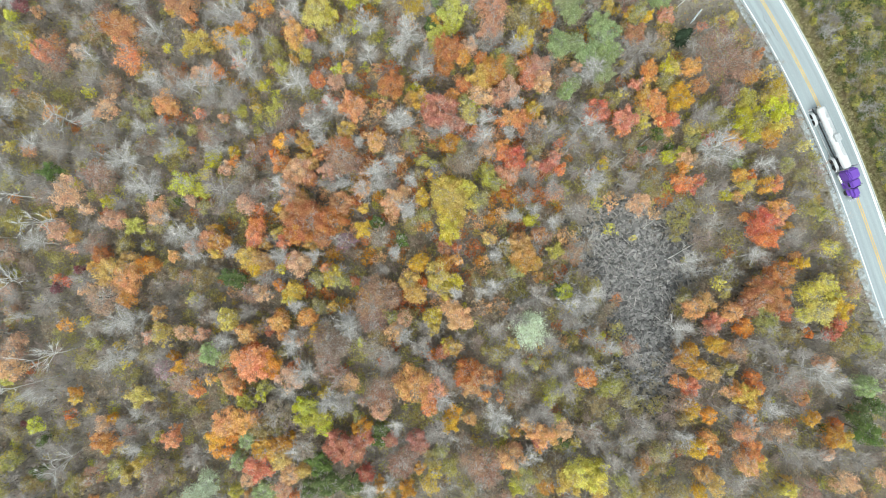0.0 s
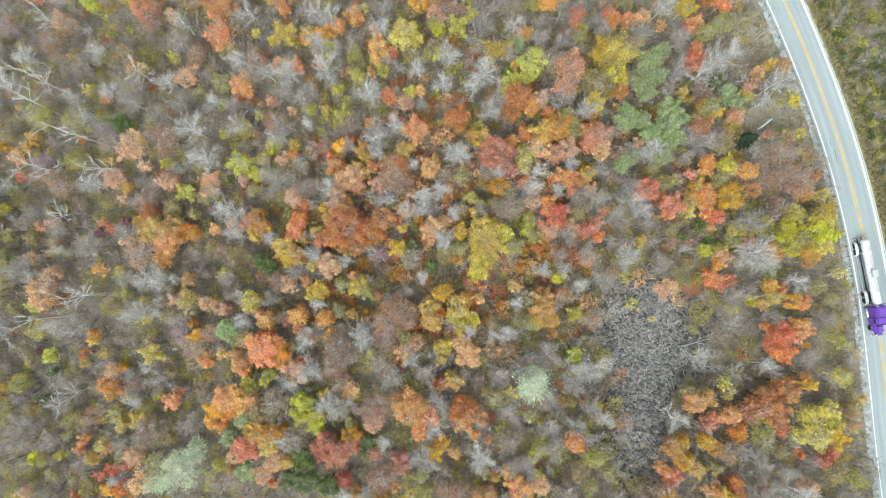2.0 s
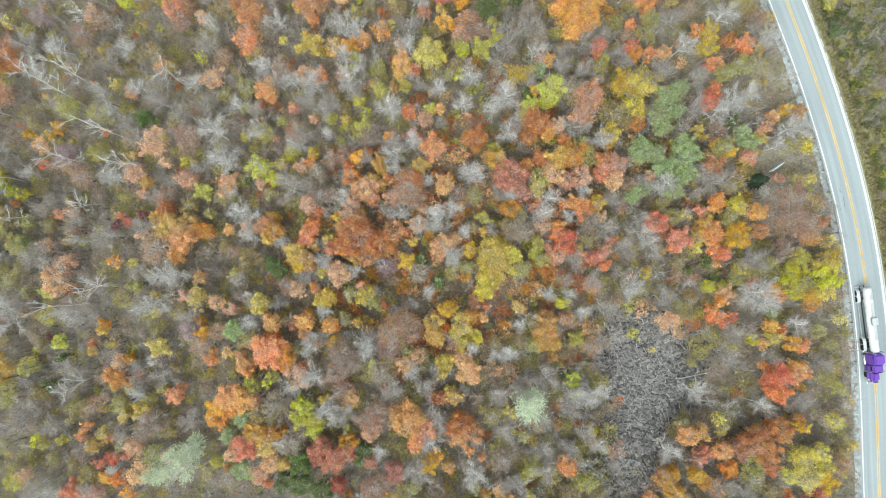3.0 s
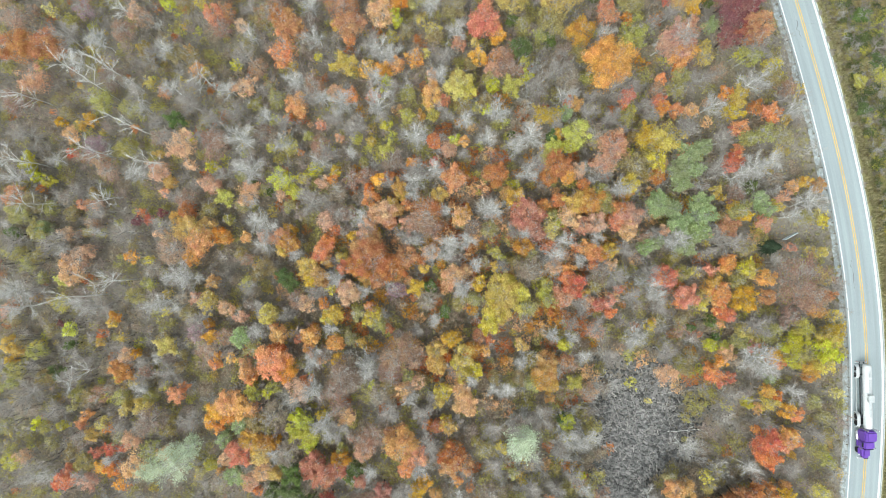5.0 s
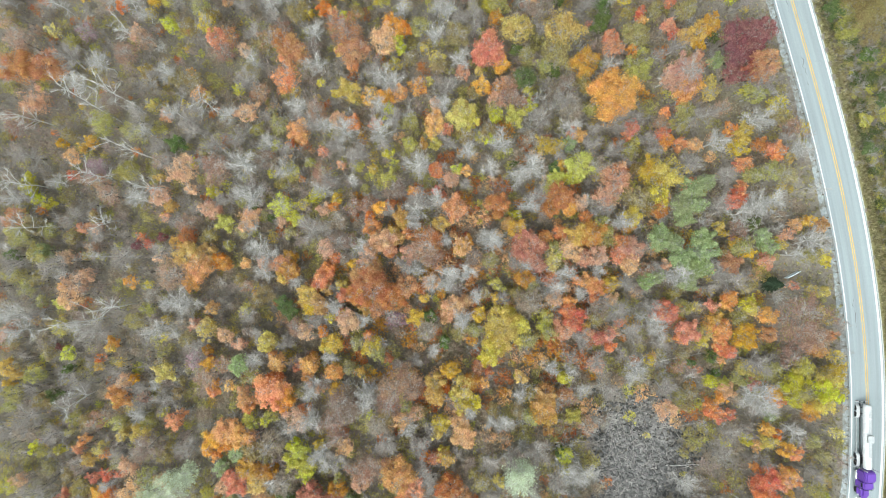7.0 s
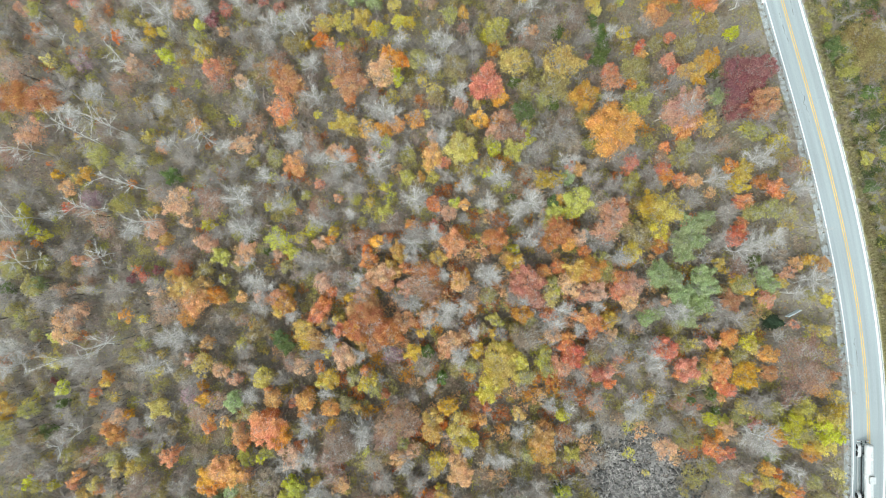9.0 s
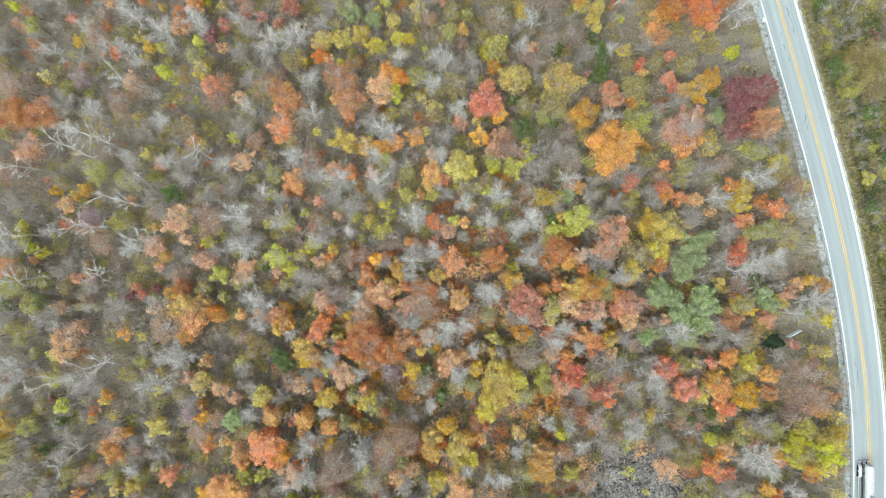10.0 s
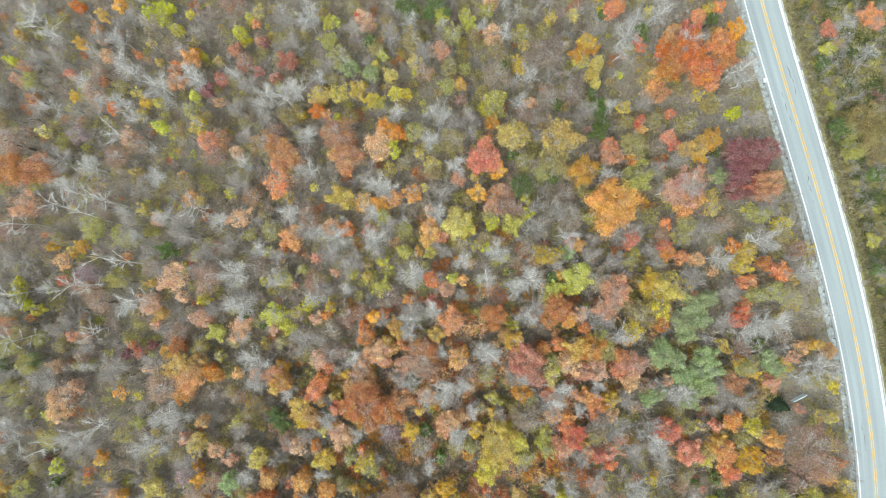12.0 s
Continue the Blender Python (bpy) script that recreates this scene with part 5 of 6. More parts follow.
def in_talus(x, y):
    """The bare rock patch on the slope, with an uneven edge."""
    x += 4.0 * noise.noise((x * 0.22, y * 0.22, 5.0)) + 1.2 * noise.noise((x * 0.8, y * 0.8, 5.0))
    y += 4.0 * noise.noise((x * 0.22, y * 0.22, 9.0))
    inside = False
    for (ax, ay), (bx, by) in zip(TALUS_EDGE, TALUS_EDGE[1:] + TALUS_EDGE[:1]):
        if (ay > y) != (by > y) and x < ax + (y - ay) * (bx - ax) / (by - ay):
            inside = not inside
    return inside


def rock_mesh(seed, material_used):
    """An angular block: a box with its corners knocked about and cut."""
    rng = random.Random(seed)
    bm = bmesh.new()
    bmesh.ops.create_cube(bm, size=1.0)
    for v in bm.verts:
        v.co += Vector((rng.uniform(-0.22, 0.22), rng.uniform(-0.22, 0.22), rng.uniform(-0.25, 0.12)))
    bmesh.ops.bevel(bm, geom=list(bm.edges), offset=0.1, segments=1, affect="EDGES")
    me = bpy.data.meshes.new("boulder")
    bm.to_mesh(me)
    bm.free()
    me.materials.append(material_used)
    return me


BOULDERS = [rock_mesh(40 + k, rock_mat) for k in range(8)]
rng = random.Random(12)
field = tagged(new("rock_field"), "field of broken dark grey boulders on the slope", "rocks", kind="structure")
spots = []
while len(spots) < 5200:
    x, y = rng.uniform(27, 68), rng.uniform(-40, 19)
    if in_talus(x, y):
        core = math.exp(-(((x - 47.5) / 9.0) ** 2 + ((y + 7) / 17.0) ** 2))
        if rng.random() < 0.12 + core:
            spots.append((x, y, (0.28 + 0.75 * rng.random() ** 3 + 0.2 * rng.random()) * (0.55 + 0.5 * core)))
spots.sort(key=lambda q: -q[2])
for x, y, s in spots[:300]:
    ob = part("boulder", BOULDERS[rng.randrange(8)], field)
    ob.matrix_basis = pose(x, y, ground(x, y) + 0.12 * s, rng.uniform(-35, 35), rng.uniform(-35, 35), rng.uniform(0, 360)) @ Matrix.Diagonal((s * 1.35, s, s * 0.75, 1))
arrays = []
for k in range(6):
    corner = random.Random(80 + k)
    cube = np.array([(x, y, z) for x in (-0.5, 0.5) for y in (-0.5, 0.5) for z in (-0.5, 0.5)])
    cube += np.array([[corner.uniform(-0.2, 0.2) for _ in range(3)] for _ in range(8)])
    arrays.append((cube, [(0, 1, 3, 2), (4, 6, 7, 5), (0, 4, 5, 1), (2, 3, 7, 6), (0, 2, 6, 4), (1, 5, 7, 3)]))
allv, allf, k = [], [], 0
for x, y, s in spots[300:]:
    v, f = arrays[rng.randrange(6)]
    m = np.array(Euler((rng.uniform(-0.7, 0.7), rng.uniform(-0.7, 0.7), rng.uniform(0, 6.28))).to_matrix()) * s
    allv.append((v * (1.35, 1, 0.75)) @ m.T + (x, y, ground(x, y) + 0.22 * s))
    allf.extend(tuple(i + k for i in q) for q in f)
    k += len(v)
rubble = part("rubble", mesh_from("rubble", np.concatenate(allv), allf, rock_mat), field, "smaller broken grey stones between the boulders")
tagged(rubble, kind="stuff")


def fallen(name, label, a, b, r, branches, mat, seed):
    """A dead stem lying from a to b, with a few broken branches."""
    rng = random.Random(seed)
    a, b = Vector((*a, ground(*a) + 0.25)), Vector((*b, ground(*b) + 0.7))
    verts, faces, p, q, last = [], [], a, r, None
    for k in range(1, 5):
        nxt = a.lerp(b, k / 4) + Vector((rng.uniform(-0.25, 0.25), rng.uniform(-0.25, 0.25), rng.uniform(0, 0.25)))
        last = tube(verts, faces, p, nxt, q, q * 0.78, 6, None if last is None else last + 6)
        p, q = nxt, q * 0.78
    way = (b - a).normalized()
    for _ in range(branches):
        o = a.lerp(b, rng.uniform(0.35, 0.98))
        t = rng.choice((-1, 1)) * rng.uniform(0.3, 0.9)
        d = Vector((way.x * math.cos(t) - way.y * math.sin(t), way.x * math.sin(t) + way.y * math.cos(t), rng.uniform(0.05, 0.5)))
        tip = o + d * (b - a).length * rng.uniform(0.12, 0.35)
        tube(verts, faces, o, tip, r * 0.45, r * 0.12, 4, last)
        for _ in range(3):
            s = o.lerp(tip, rng.uniform(0.3, 0.9))
            sliver(verts, faces, s, s + (d + Vector((rng.uniform(-0.7, 0.7), rng.uniform(-0.7, 0.7), rng.uniform(0, 0.4)))) * rng.uniform(0.4, 1.2), 0.05)
    tagged(new(name, mesh_from(name, verts, faces, mat)), label, "fallen tree", "fallen stems")


STEMS = [((42.9, 19.0), (50.9, 25.8)), ((38.3, 0.9), (46.5, -8.0)), ((45.9, -6.2), (52.1, 0.3)), ((46.5, -6.8), (50.8, -3.2)), ((51.5, -7.4), (53.8, -12.1)),
         ((53.2, -1.7), (61.0, 2.7)), ((49.2, 5.2), (52.5, 8.2)), ((41.2, -5.0), (39.0, 1.5)), ((43.5, 2.0), (47.0, -4.5)), ((40.5, 4.0), (44.5, -3.0)), ((47.5, -14.0), (44.0, -8.5))]
for k, (a, b) in enumerate(STEMS):
    fallen("fallen_stem", "bleached dead tree stem lying across the slope", a, b, 0.12 if k in (0, 5) else 0.07, 3, bark_pale if k in (0, 5, 6) else bark_grey, 60 + k)


sv, sf = [], []
for _ in range(1250):
    x, y = rng.gauss(46.5, 8.0), rng.gauss(-3, 11)
    t = rng.uniform(0, 6.28)
    o = Vector((x, y, ground(x, y) + rng.uniform(0.2, 0.7)))
    bend = Vector((math.cos(t), math.sin(t), rng.uniform(-0.05, 0.25)))
    reach = rng.uniform(0.8, 3.6)
    sliver(sv, sf, o, o + bend * reach, 0.035 + 0.012 * reach)
tagged(new("dead_sticks", mesh_from("dead_sticks", sv, sf, bark_grey)), "grey dead sticks strewn over the boulders", "brushwood", kind="stuff")


def snag(x, y, h, lean, seed, forked):
    """A tall dead tree, stripped and bleached, with a few stubs and forked limbs near its top."""
    rng = random.Random(seed)
    verts, faces = [], []
    base = Vector((0, 0, -0.3))
    top = Vector((lean[0], lean[1], 1.2 * h))
    p, r, last = base, 0.16, None
    for k in range(1, 6):
        nxt = base.lerp(top, k / 5) + Vector((rng.uniform(-0.2, 0.2), rng.uniform(-0.2, 0.2), 0))
        last = tube(verts, faces, p, nxt, r, r * 0.8, 6, None if last is None else last + 6)
        p, r = nxt, r * 0.8
    for k in range(forked + 5):
        f = rng.uniform(0.35, 0.97)
        o = base.lerp(top, f)
        t = rng.uniform(0, 6.28)
        d = Vector((math.cos(t), math.sin(t), rng.uniform(0.5, 1.3))).normalized()
        tip = o + d * rng.uniform(1.6, 4.2)
        mid = o.lerp(tip, 0.5) + Vector((rng.uniform(-0.3, 0.3), rng.uniform(-0.3, 0.3), 0.2))
        tube(verts, faces, o, mid, 0.065, 0.045, 4)
        tube(verts, faces, mid, tip, 0.045, 0.018, 3)
        for _ in range(14):
            s = mid.lerp(tip, rng.random())
            sliver(verts, faces, s, s + (d + Vector((rng.uniform(-0.8, 0.8), rng.uniform(-0.8, 0.8), rng.uniform(-0.1, 0.6)))) * rng.uniform(0.6, 1.6), 0.036)
    root = new("dead_tree")
    root.location = (x, y, ground(x, y))
    part("trunk", mesh_from("trunk", verts, faces, bark_pale), root)
    tagged(root, "tall bleached dead tree, bark stripped, branches broken", "dead tree", "dead trees")


for k, (x, y, h, lx, ly, fork) in enumerate([
    (-99.5, 16.8, 20, -3.0, 2.5, 12), (-84.3, 12.1, 20, -4.0, 0.5, 5), (-79.2, 7.5, 17, 0.2, -1.5, 12), (-107.0, -5.5, 16.5, 0, 0.4, 10), (-78.9, -27.0, 20, -0.4, 0.6, 1),
    (-73.2, -20.4, 19, -0.2, 0, 10), (-72.7, -42.3, 15, 1.2, -0.9, 6), (-104.1, 36.1, 11, -0.3, 2.8, 8), (-127.8, 52.8, 15, 0, 0.3, 8), (-86.8, -4.5, 9, 0.2, -2, 8),
    (-77.3, 29.2, 10, -0.5, 0.5, 9), (-92.2, 3.5, 15, -0.5, 0.2, 9), (-97.4, 22.0, 17, -1.0, 1.0, 10), (-114.9, 8.7, 15, -1.0, 0, 8), (-100.0, -12.4, 14, 0, -1, 7),
]):
    snag(x, y, h, (lx, ly), 300 + k, fork)

# ---- brushwood between the trees ----
def clump_arrays(kind, seed):
    """Vertices and triangles of one sapling or bush, as arrays."""
    rng = random.Random(seed)
    v, f = [], []
    if kind == "bare":
        r, h = rng.uniform(1.3, 2.3), rng.uniform(4.2, 7.0)
        sv, sf, ends = skeleton_limbs(rng, r, h, 6, 2, 1.0, 0.04, 0.25, 1.0)
        v, f = sv, sf
        twig_spray(rng, v, f, ends, 120, 1.05, 0.042)
    else:
        r, h = rng.uniform(1.1, 2.1), rng.uniform(2.5, 6.0)
        v, f = leaf_crown(rng, r, h, int(80 * r ** 1.6) + 24, 0.27, 8, 0.5)
    tri = []
    for q in f:
        tri.append(q[:3])
        if len(q) == 4:
            tri.append((q[0], q[2], q[3]))
    return np.array([tuple(p) for p in v]), np.array(tri)


def brush(name, label, kind, mat, spots, category):
    kinds = [clump_arrays(kind, 900 + k) for k in range(6)]
    allv, allf, k = [], [], 0
    rng = random.Random(len(spots))
    for x, y, s in spots:
        v, f = kinds[rng.randrange(6)]
        t = rng.uniform(0, 6.28)
        c, sn = math.cos(t) * s, math.sin(t) * s
        allv.append(np.c_[v[:, 0] * c - v[:, 1] * sn + x, v[:, 0] * sn + v[:, 1] * c + y, v[:, 2] * s + ground(x, y) - 0.15])
        allf.append(f + k)
        k += len(v)
    vs, fs = np.concatenate(allv).astype(np.float32), np.concatenate(allf).astype(np.int32)
    me = bpy.data.meshes.new(name)
    me.vertices.add(len(vs))
    me.vertices.foreach_set("co", vs.ravel())
    me.loops.add(len(fs) * 3)
    me.loops.foreach_set("vertex_index", fs.ravel())
    me.polygons.add(len(fs))
    me.polygons.foreach_set("loop_start", np.arange(0, len(fs) * 3, 3, dtype=np.int32))
    me.update(calc_edges=True)
    me.materials.append(mat)
    tagged(new(name, me), label, category, kind="stuff")


WOOD_EDGE = [(-164, 62), (44, 150), (116, 66), (118, -64), (-60, -90), (-98, -88), (-124, -62), (-156, 18)]


def in_wood(x, y):
    """Inside the stretch of hillside that is planted densely."""
    inside = False
    for (ax, ay), (bx, by) in zip(WOOD_EDGE, WOOD_EDGE[1:] + WOOD_EDGE[:1]):
        if (ay > y) != (by > y) and x < ax + (y - ay) * (bx - ax) / (by - ay):
            inside = not inside
    return inside


for x, y, r in ((55.6, 47.4, 3.5), (54.3, 44.4, 3.0), (58.5, 49.5, 3.0)):
    TAKEN[int(x // 8), int(y // 8)].append((x, y, r * 1.6))


def free(x, y, gap):
    """Whether a spot lies clear of the planted trees, the road and the rocks."""
    d = road_side(x, y)
    if -9.0 < d < 6.5:
        return False
    if in_talus(47 + (x - 47) * 1.3, -8 + (y + 8) * 1.2) and noise.noise((x * 0.9, y * 0.9, 2.0)) < 0.5:
        return False
    for i in (-1, 0, 1):
        for j in (-1, 0, 1):
            for a, b, r in TAKEN[int(x // 8) + i, int(y // 8) + j]:
                if (x - a) ** 2 + (y - b) ** 2 < (r * gap) ** 2:
                    return False
    return True


rng = random.Random(31)
extra = collections.defaultdict(list)
while sum(len(v) for v in extra.values()) < 430:
    x, y, r = rng.uniform(-162, 118), rng.uniform(-88, 148), rng.uniform(1.3, 2.8)
    if in_wood(x, y) and free(x, y, 0.85) and road_side(x, y) > 6.5 + r:
        names = ("bare_tree", "bare_ash", "bare_ash", "russet_oak", "withered_oak", "half_bare_olive", "bare_tree", "bare_ash", "faded_maple")
        extra[names[rng.randrange(len(names))]].append((x, y, r))
        TAKEN[int(x // 8), int(y // 8)].append((x, y, r))
for kind, spots in extra.items():
    grove(kind, spots)

FILL = collections.defaultdict(list)
step = 2.4
for i in range(int(284 / step)):
    for j in range(int(242 / step)):
        x, y = -166 + i * step + rng.uniform(-1.2, 1.2), -90 + j * step + rng.uniform(-1.2, 1.2)
        grove_heart = math.exp(-(x / 36) ** 2 - ((y - 18) / 30) ** 2)
        if not in_wood(x, y) or not free(x, y, 0.42 - 0.2 * grove_heart):
            continue
        a = noise.noise((x * 0.03, y * 0.03, 1.0))
        warm = math.exp(-((x - 18) / 62) ** 2 - ((y - 8) / 55) ** 2)
        roll = rng.random() * (1 - 0.35 * warm) + 0.35 * warm + 0.16 * a
        s = rng.uniform(0.65, 1.25) + 0.2 * warm
        if road_side(x, y) < 0 and rng.random() < 0.8:
            FILL[("green", "olive", "green", "bare", "green")[rng.randrange(5)]].append((x, y, s))
        elif rng.random() < 0.62 * grove_heart:
            FILL[("peach", "rust", "peach", "gold", "brown", "rust")[rng.randrange(6)]].append((x, y, s))
        elif 0 < road_side(x, y) < 26 and rng.random() < 0.5:
            FILL[("olive", "brown", "bare", "yellow", "bare")[rng.randrange(5)]].append((x, y, s * 0.85))
        elif roll < 0.5 and rng.random() < 0.24:
            FILL["bare_red"].append((x, y, s))
        elif x < -45 and roll < 0.5 and rng.random() < 0.7:
            FILL["bare"].append((x, y, s))
        elif roll < 0.34:
            FILL["bare"].append((x, y, s))
        elif roll < 0.46:
            FILL["bare_pale"].append((x, y, s))
        elif roll < 0.66:
            FILL["olive"].append((x, y, s))
        elif roll < 0.87:
            FILL["brown"].append((x, y, s))
        elif roll < 0.925:
            FILL["lime"].append((x, y, s * 0.7))
        elif roll < 0.955:
            FILL["rust"].append((x, y, s * 0.85))
        else:
            FILL["yellow"].append((x, y, s * 0.7))
for k in range(3300):
    y, d = rng.uniform(-70, 150), -6.3 - rng.random() ** 1.6 * 14
    slope = (road_x(y + 1) - road_x(y - 1)) / 2
    q = math.sqrt(1 + slope * slope)
    x, y = road_x(y) - d / q, y + d * slope / q
    if in_wood(x, y):
        FILL[("green", "green", "lime", "green", "olive", "olive", "bare", "bare_pale")[rng.randrange(8)]].append((x, y, rng.uniform(0.32, 0.5) + 0.3 * min(1.0, (-d - 6.3) / 3.0)))
brush("saplings", "leafless grey-brown saplings filling the wood", "bare", twig_brown, FILL["bare"], "saplings")
brush("reddish_saplings", "leafless saplings with reddish-brown twigs", "bare", twig_red, FILL["bare_red"], "saplings")
brush("pale_saplings", "leafless pale grey saplings", "bare", bark_grey, FILL["bare_pale"], "saplings")
for colour, words in (("olive", "olive-yellow undergrowth bushes, half bare"), ("brown", "withered brown undergrowth bushes"), ("green", "green bramble thicket above the ditch"), ("lime", "small yellow-green bushes"), ("rust", "small rust-coloured bushes"), ("peach", "faded peach-leaved saplings among the maples"), ("gold", "small golden-leaved bushes among the maples"), ("yellow", "small yellow bushes")):
    brush(colour + "_undergrowth", words, "leaf", LEAF[colour], FILL[colour], "bushes")


# ---- loose leaves on low twigs and on the ground ----
mat, n, l, b = material("mixed_autumn_leaves", 0.8)
geo = n.new("ShaderNodeNewGeometry")
tones = ramp(n, l, geo.outputs["Random Per Island"], [
    (0.0, (0.10, 0.085, 0.065)), (0.18, (0.24, 0.19, 0.14)), (0.38, (0.36, 0.30, 0.22)), (0.55, (0.33, 0.32, 0.10)), (0.72, (0.46, 0.41, 0.13)),
    (0.82, (0.30, 0.28, 0.26)), (0.92, (0.50, 0.27, 0.10)), (1.0, (0.16, 0.20, 0.06))])
l.new(tones.outputs["Color"], b.inputs["Base Color"])
rng = random.Random(77)
lv, lf = [], []
while len(lf) < 230000:
    x, y = rng.uniform(-162, 116), rng.uniform(-90, 148)
    d = road_side(x, y)
    if not in_wood(x, y) or -9.0 < d < 7.0 or in_talus(x, y):
        continue
    green = noise.noise((x * 0.12, y * 0.12, 4.0))
    tall = 0.3 + 2.6 * max(0.0, green + 0.25)
    for _ in range(rng.randrange(2, 7)):
        p = Vector((x + rng.gauss(0, 0.6), y + rng.gauss(0, 0.6), 0))
        p.z = ground(p.x, p.y) + 0.1 + rng.random() * tall
        leaf(lv, lf, p, rng.uniform(0.16, 0.42), rng, 0.6)
tagged(new("loose_leaves", mesh_from("loose_leaves", lv, lf, mat)), "tan, olive and rust leaves on low twigs and ground", "leaves", kind="stuff")

# ---- beside the road ----
def offset_point(y, d):
    """A point d metres from the centre line (positive towards the valley) at the road's station y."""
    slope = (road_x(y + 1) - road_x(y - 1)) / 2
    q = math.sqrt(1 + slope * slope)
    return Vector((road_x(y) - d / q, y + d * slope / q, road_z(y)))


def plain(name, colour, rough=0.5, metal=0.0, grain=0.12, scale=3.0):
    """Paint, rubber or metal with a little dirt in it."""
    mat, n, l, b = material(name, rough, metal)
    dirt = noise_node(n, l, scale, 5.0)
    lo, hi = [c * (1 - grain) for c in colour], [min(1, c * (1 + grain)) for c in colour]
    l.new(ramp(n, l, dirt.outputs["Fac"], [(0.3, lo), (0.7, hi)]).outputs["Color"], b.inputs["Base Color"])
    return mat


steel = plain("galvanised_steel", (0.55, 0.57, 0.58), 0.45, 0.6)
sign_metal = plain("weathered_aluminium", (0.58, 0.66, 0.70), 0.5, 0.1)
post_wood = plain("weathered_post_wood", (0.24, 0.20, 0.16), 0.9)
tar = plain("crack_sealing_tar", (0.15, 0.16, 0.165), 0.8)
ditch_soil = speckled("pale_ditch_soil", (0.22, 0.20, 0.17), (0.42, 0.39, 0.35), 2.0)
verge_soil = speckled("verge_turf", (0.13, 0.125, 0.055), (0.33, 0.30, 0.15), 2.2)

tagged(new("verge", strip("verge", verge_soil, [(-8.6, 0.0), (-7.9, -0.12), (-6.8, -0.42), (-5.8, -0.26), (-4.9, -0.1), (-4.0, -0.075)], Y0, Y1, 0.9, wobble=0.4, seed=8)),
       "tan grassy roadside verge sloping into a ditch", "verge", kind="structure")
tagged(new("ditch_bed", strip("ditch_bed", ditch_soil, [(-7.25, -0.27), (-6.9, -0.385), (-6.6, -0.36)], 55, 150, 0.7, wobble=0.35, seed=21)),
       "pale washed-out soil in the ditch bottom", "ditch", kind="structure")


def verge_grass(name, label, mat, d0, d1, number, tall, seed, y0=-60, y1=150):
    rng = random.Random(seed)
    verts, faces = [], []
    for _ in range(number):
        y, d = rng.uniform(y0, y1), rng.uniform(d0, d1)
        p = offset_point(y, d)
        p.z = ground(p.x, p.y) - 0.05
        for _ in range(7):
            o = p + Vector((rng.uniform(-0.2, 0.2), rng.uniform(-0.2, 0.2), 0))
            twiglet(verts, faces, o, o + Vector((rng.uniform(-0.45, 0.45), rng.uniform(-0.45, 0.45), tall * rng.uniform(0.6, 1.2))), 0.07)
    tagged(new(name, mesh_from(name, verts, faces, mat)), label, "grass", kind="stuff")


straw = leaf_material("dry_straw_grass", (0.22, 0.19, 0.085), (0.36, 0.32, 0.155), (0.52, 0.47, 0.27), 0.0)
verge_grass("dry_grass", "tall straw-coloured grass on the verge", straw, -7.4, -4.3, 6500, 0.6, 3)
verge_grass("green_grass", "short green grass along the ditch", grass_mat, -9.5, -5.6, 2400, 0.35, 4)
verge_grass("slope_grass", "thin dry grass below the gravel shoulder", straw, 5.2, 9.5, 1500, 0.5, 5)

# tar-filled cracks in the asphalt
for k, (ya, yb, d, wander) in enumerate([(85, 91, 1.3, 0.7), (96, 102, 1.2, 0.5), (88, 88.6, -1.0, 0.2), (44, 49, 1.5, 0.3), (101, 106, -1.4, 0.3)]):
    rng = random.Random(70 + k)
    verts, faces = [], []
    steps = max(6, int((yb - ya) / 0.5))
    for i in range(steps + 1):
        f = i / steps
        across = f * 2.4 - 1.2 if yb - ya < 2 else 0
        dd = d + across + wander * noise.noise((f * 7, k * 3.1, 0)) + rng.uniform(-0.1, 0.1)
        wide = 0.03 + 0.06 * rng.random() if rng.random() < 0.55 else 0.006
        for e in (wide, -wide):
            p = offset_point(ya + f * (yb - ya), dd + e)
            verts.append((p.x, p.y, p.z + 0.036 - abs(dd) * 0.016))
    faces = [(2 * i, 2 * i + 1, 2 * i + 3, 2 * i + 2) for i in range(steps)]
    tagged(new("road_crack", mesh_from("road_crack", verts, faces, tar)), "dark tar-filled crack in the asphalt", "crack", "road cracks", "structure")

# guardrail on the valley side
rail = new("guardrail")
rail.location = offset_point(60, 4.1)
back = rail.location.copy()
profile = [(0.0, 0.76), (-0.07, 0.70), (-0.07, 0.66), (0.0, 0.60), (-0.07, 0.54), (-0.07, 0.50), (0.0, 0.44), (0.03, 0.44), (0.03, 0.76)]
verts, faces = [], []
ends = (14.0, 104.0)
steps = 120
for i in range(steps + 1):
    y = ends[0] + (ends[1] - ends[0]) * i / steps
    for o, z in profile:
        p = offset_point(y, 4.1 + o)
        verts.append((p.x - back.x, p.y - back.y, p.z + z - 0.05 - back.z))
m = len(profile)
faces = [(i * m + j, i * m + (j + 1) % m, (i + 1) * m + (j + 1) % m, (i + 1) * m + j) for i in range(steps) for j in range(m)]
part("rail", mesh_from("rail", verts, faces, steel), rail, "corrugated galvanised steel beam")


def box_mesh(name, size, mat, edge=0.02, taper=0.0):
    bm = bmesh.new()
    bmesh.ops.create_cube(bm, size=1.0)
    for v in bm.verts:
        f = 1 - taper if v.co.z > 0 else 1
        v.co = Vector((v.co.x * size[0] * f, v.co.y * size[1] * f, v.co.z * size[2]))
    if edge:
        bmesh.ops.bevel(bm, geom=list(bm.edges), offset=edge, segments=2, affect="EDGES")
    me = bpy.data.meshes.new(name)
    bm.to_mesh(me)
    bm.free()
    me.materials.append(mat)
    return me


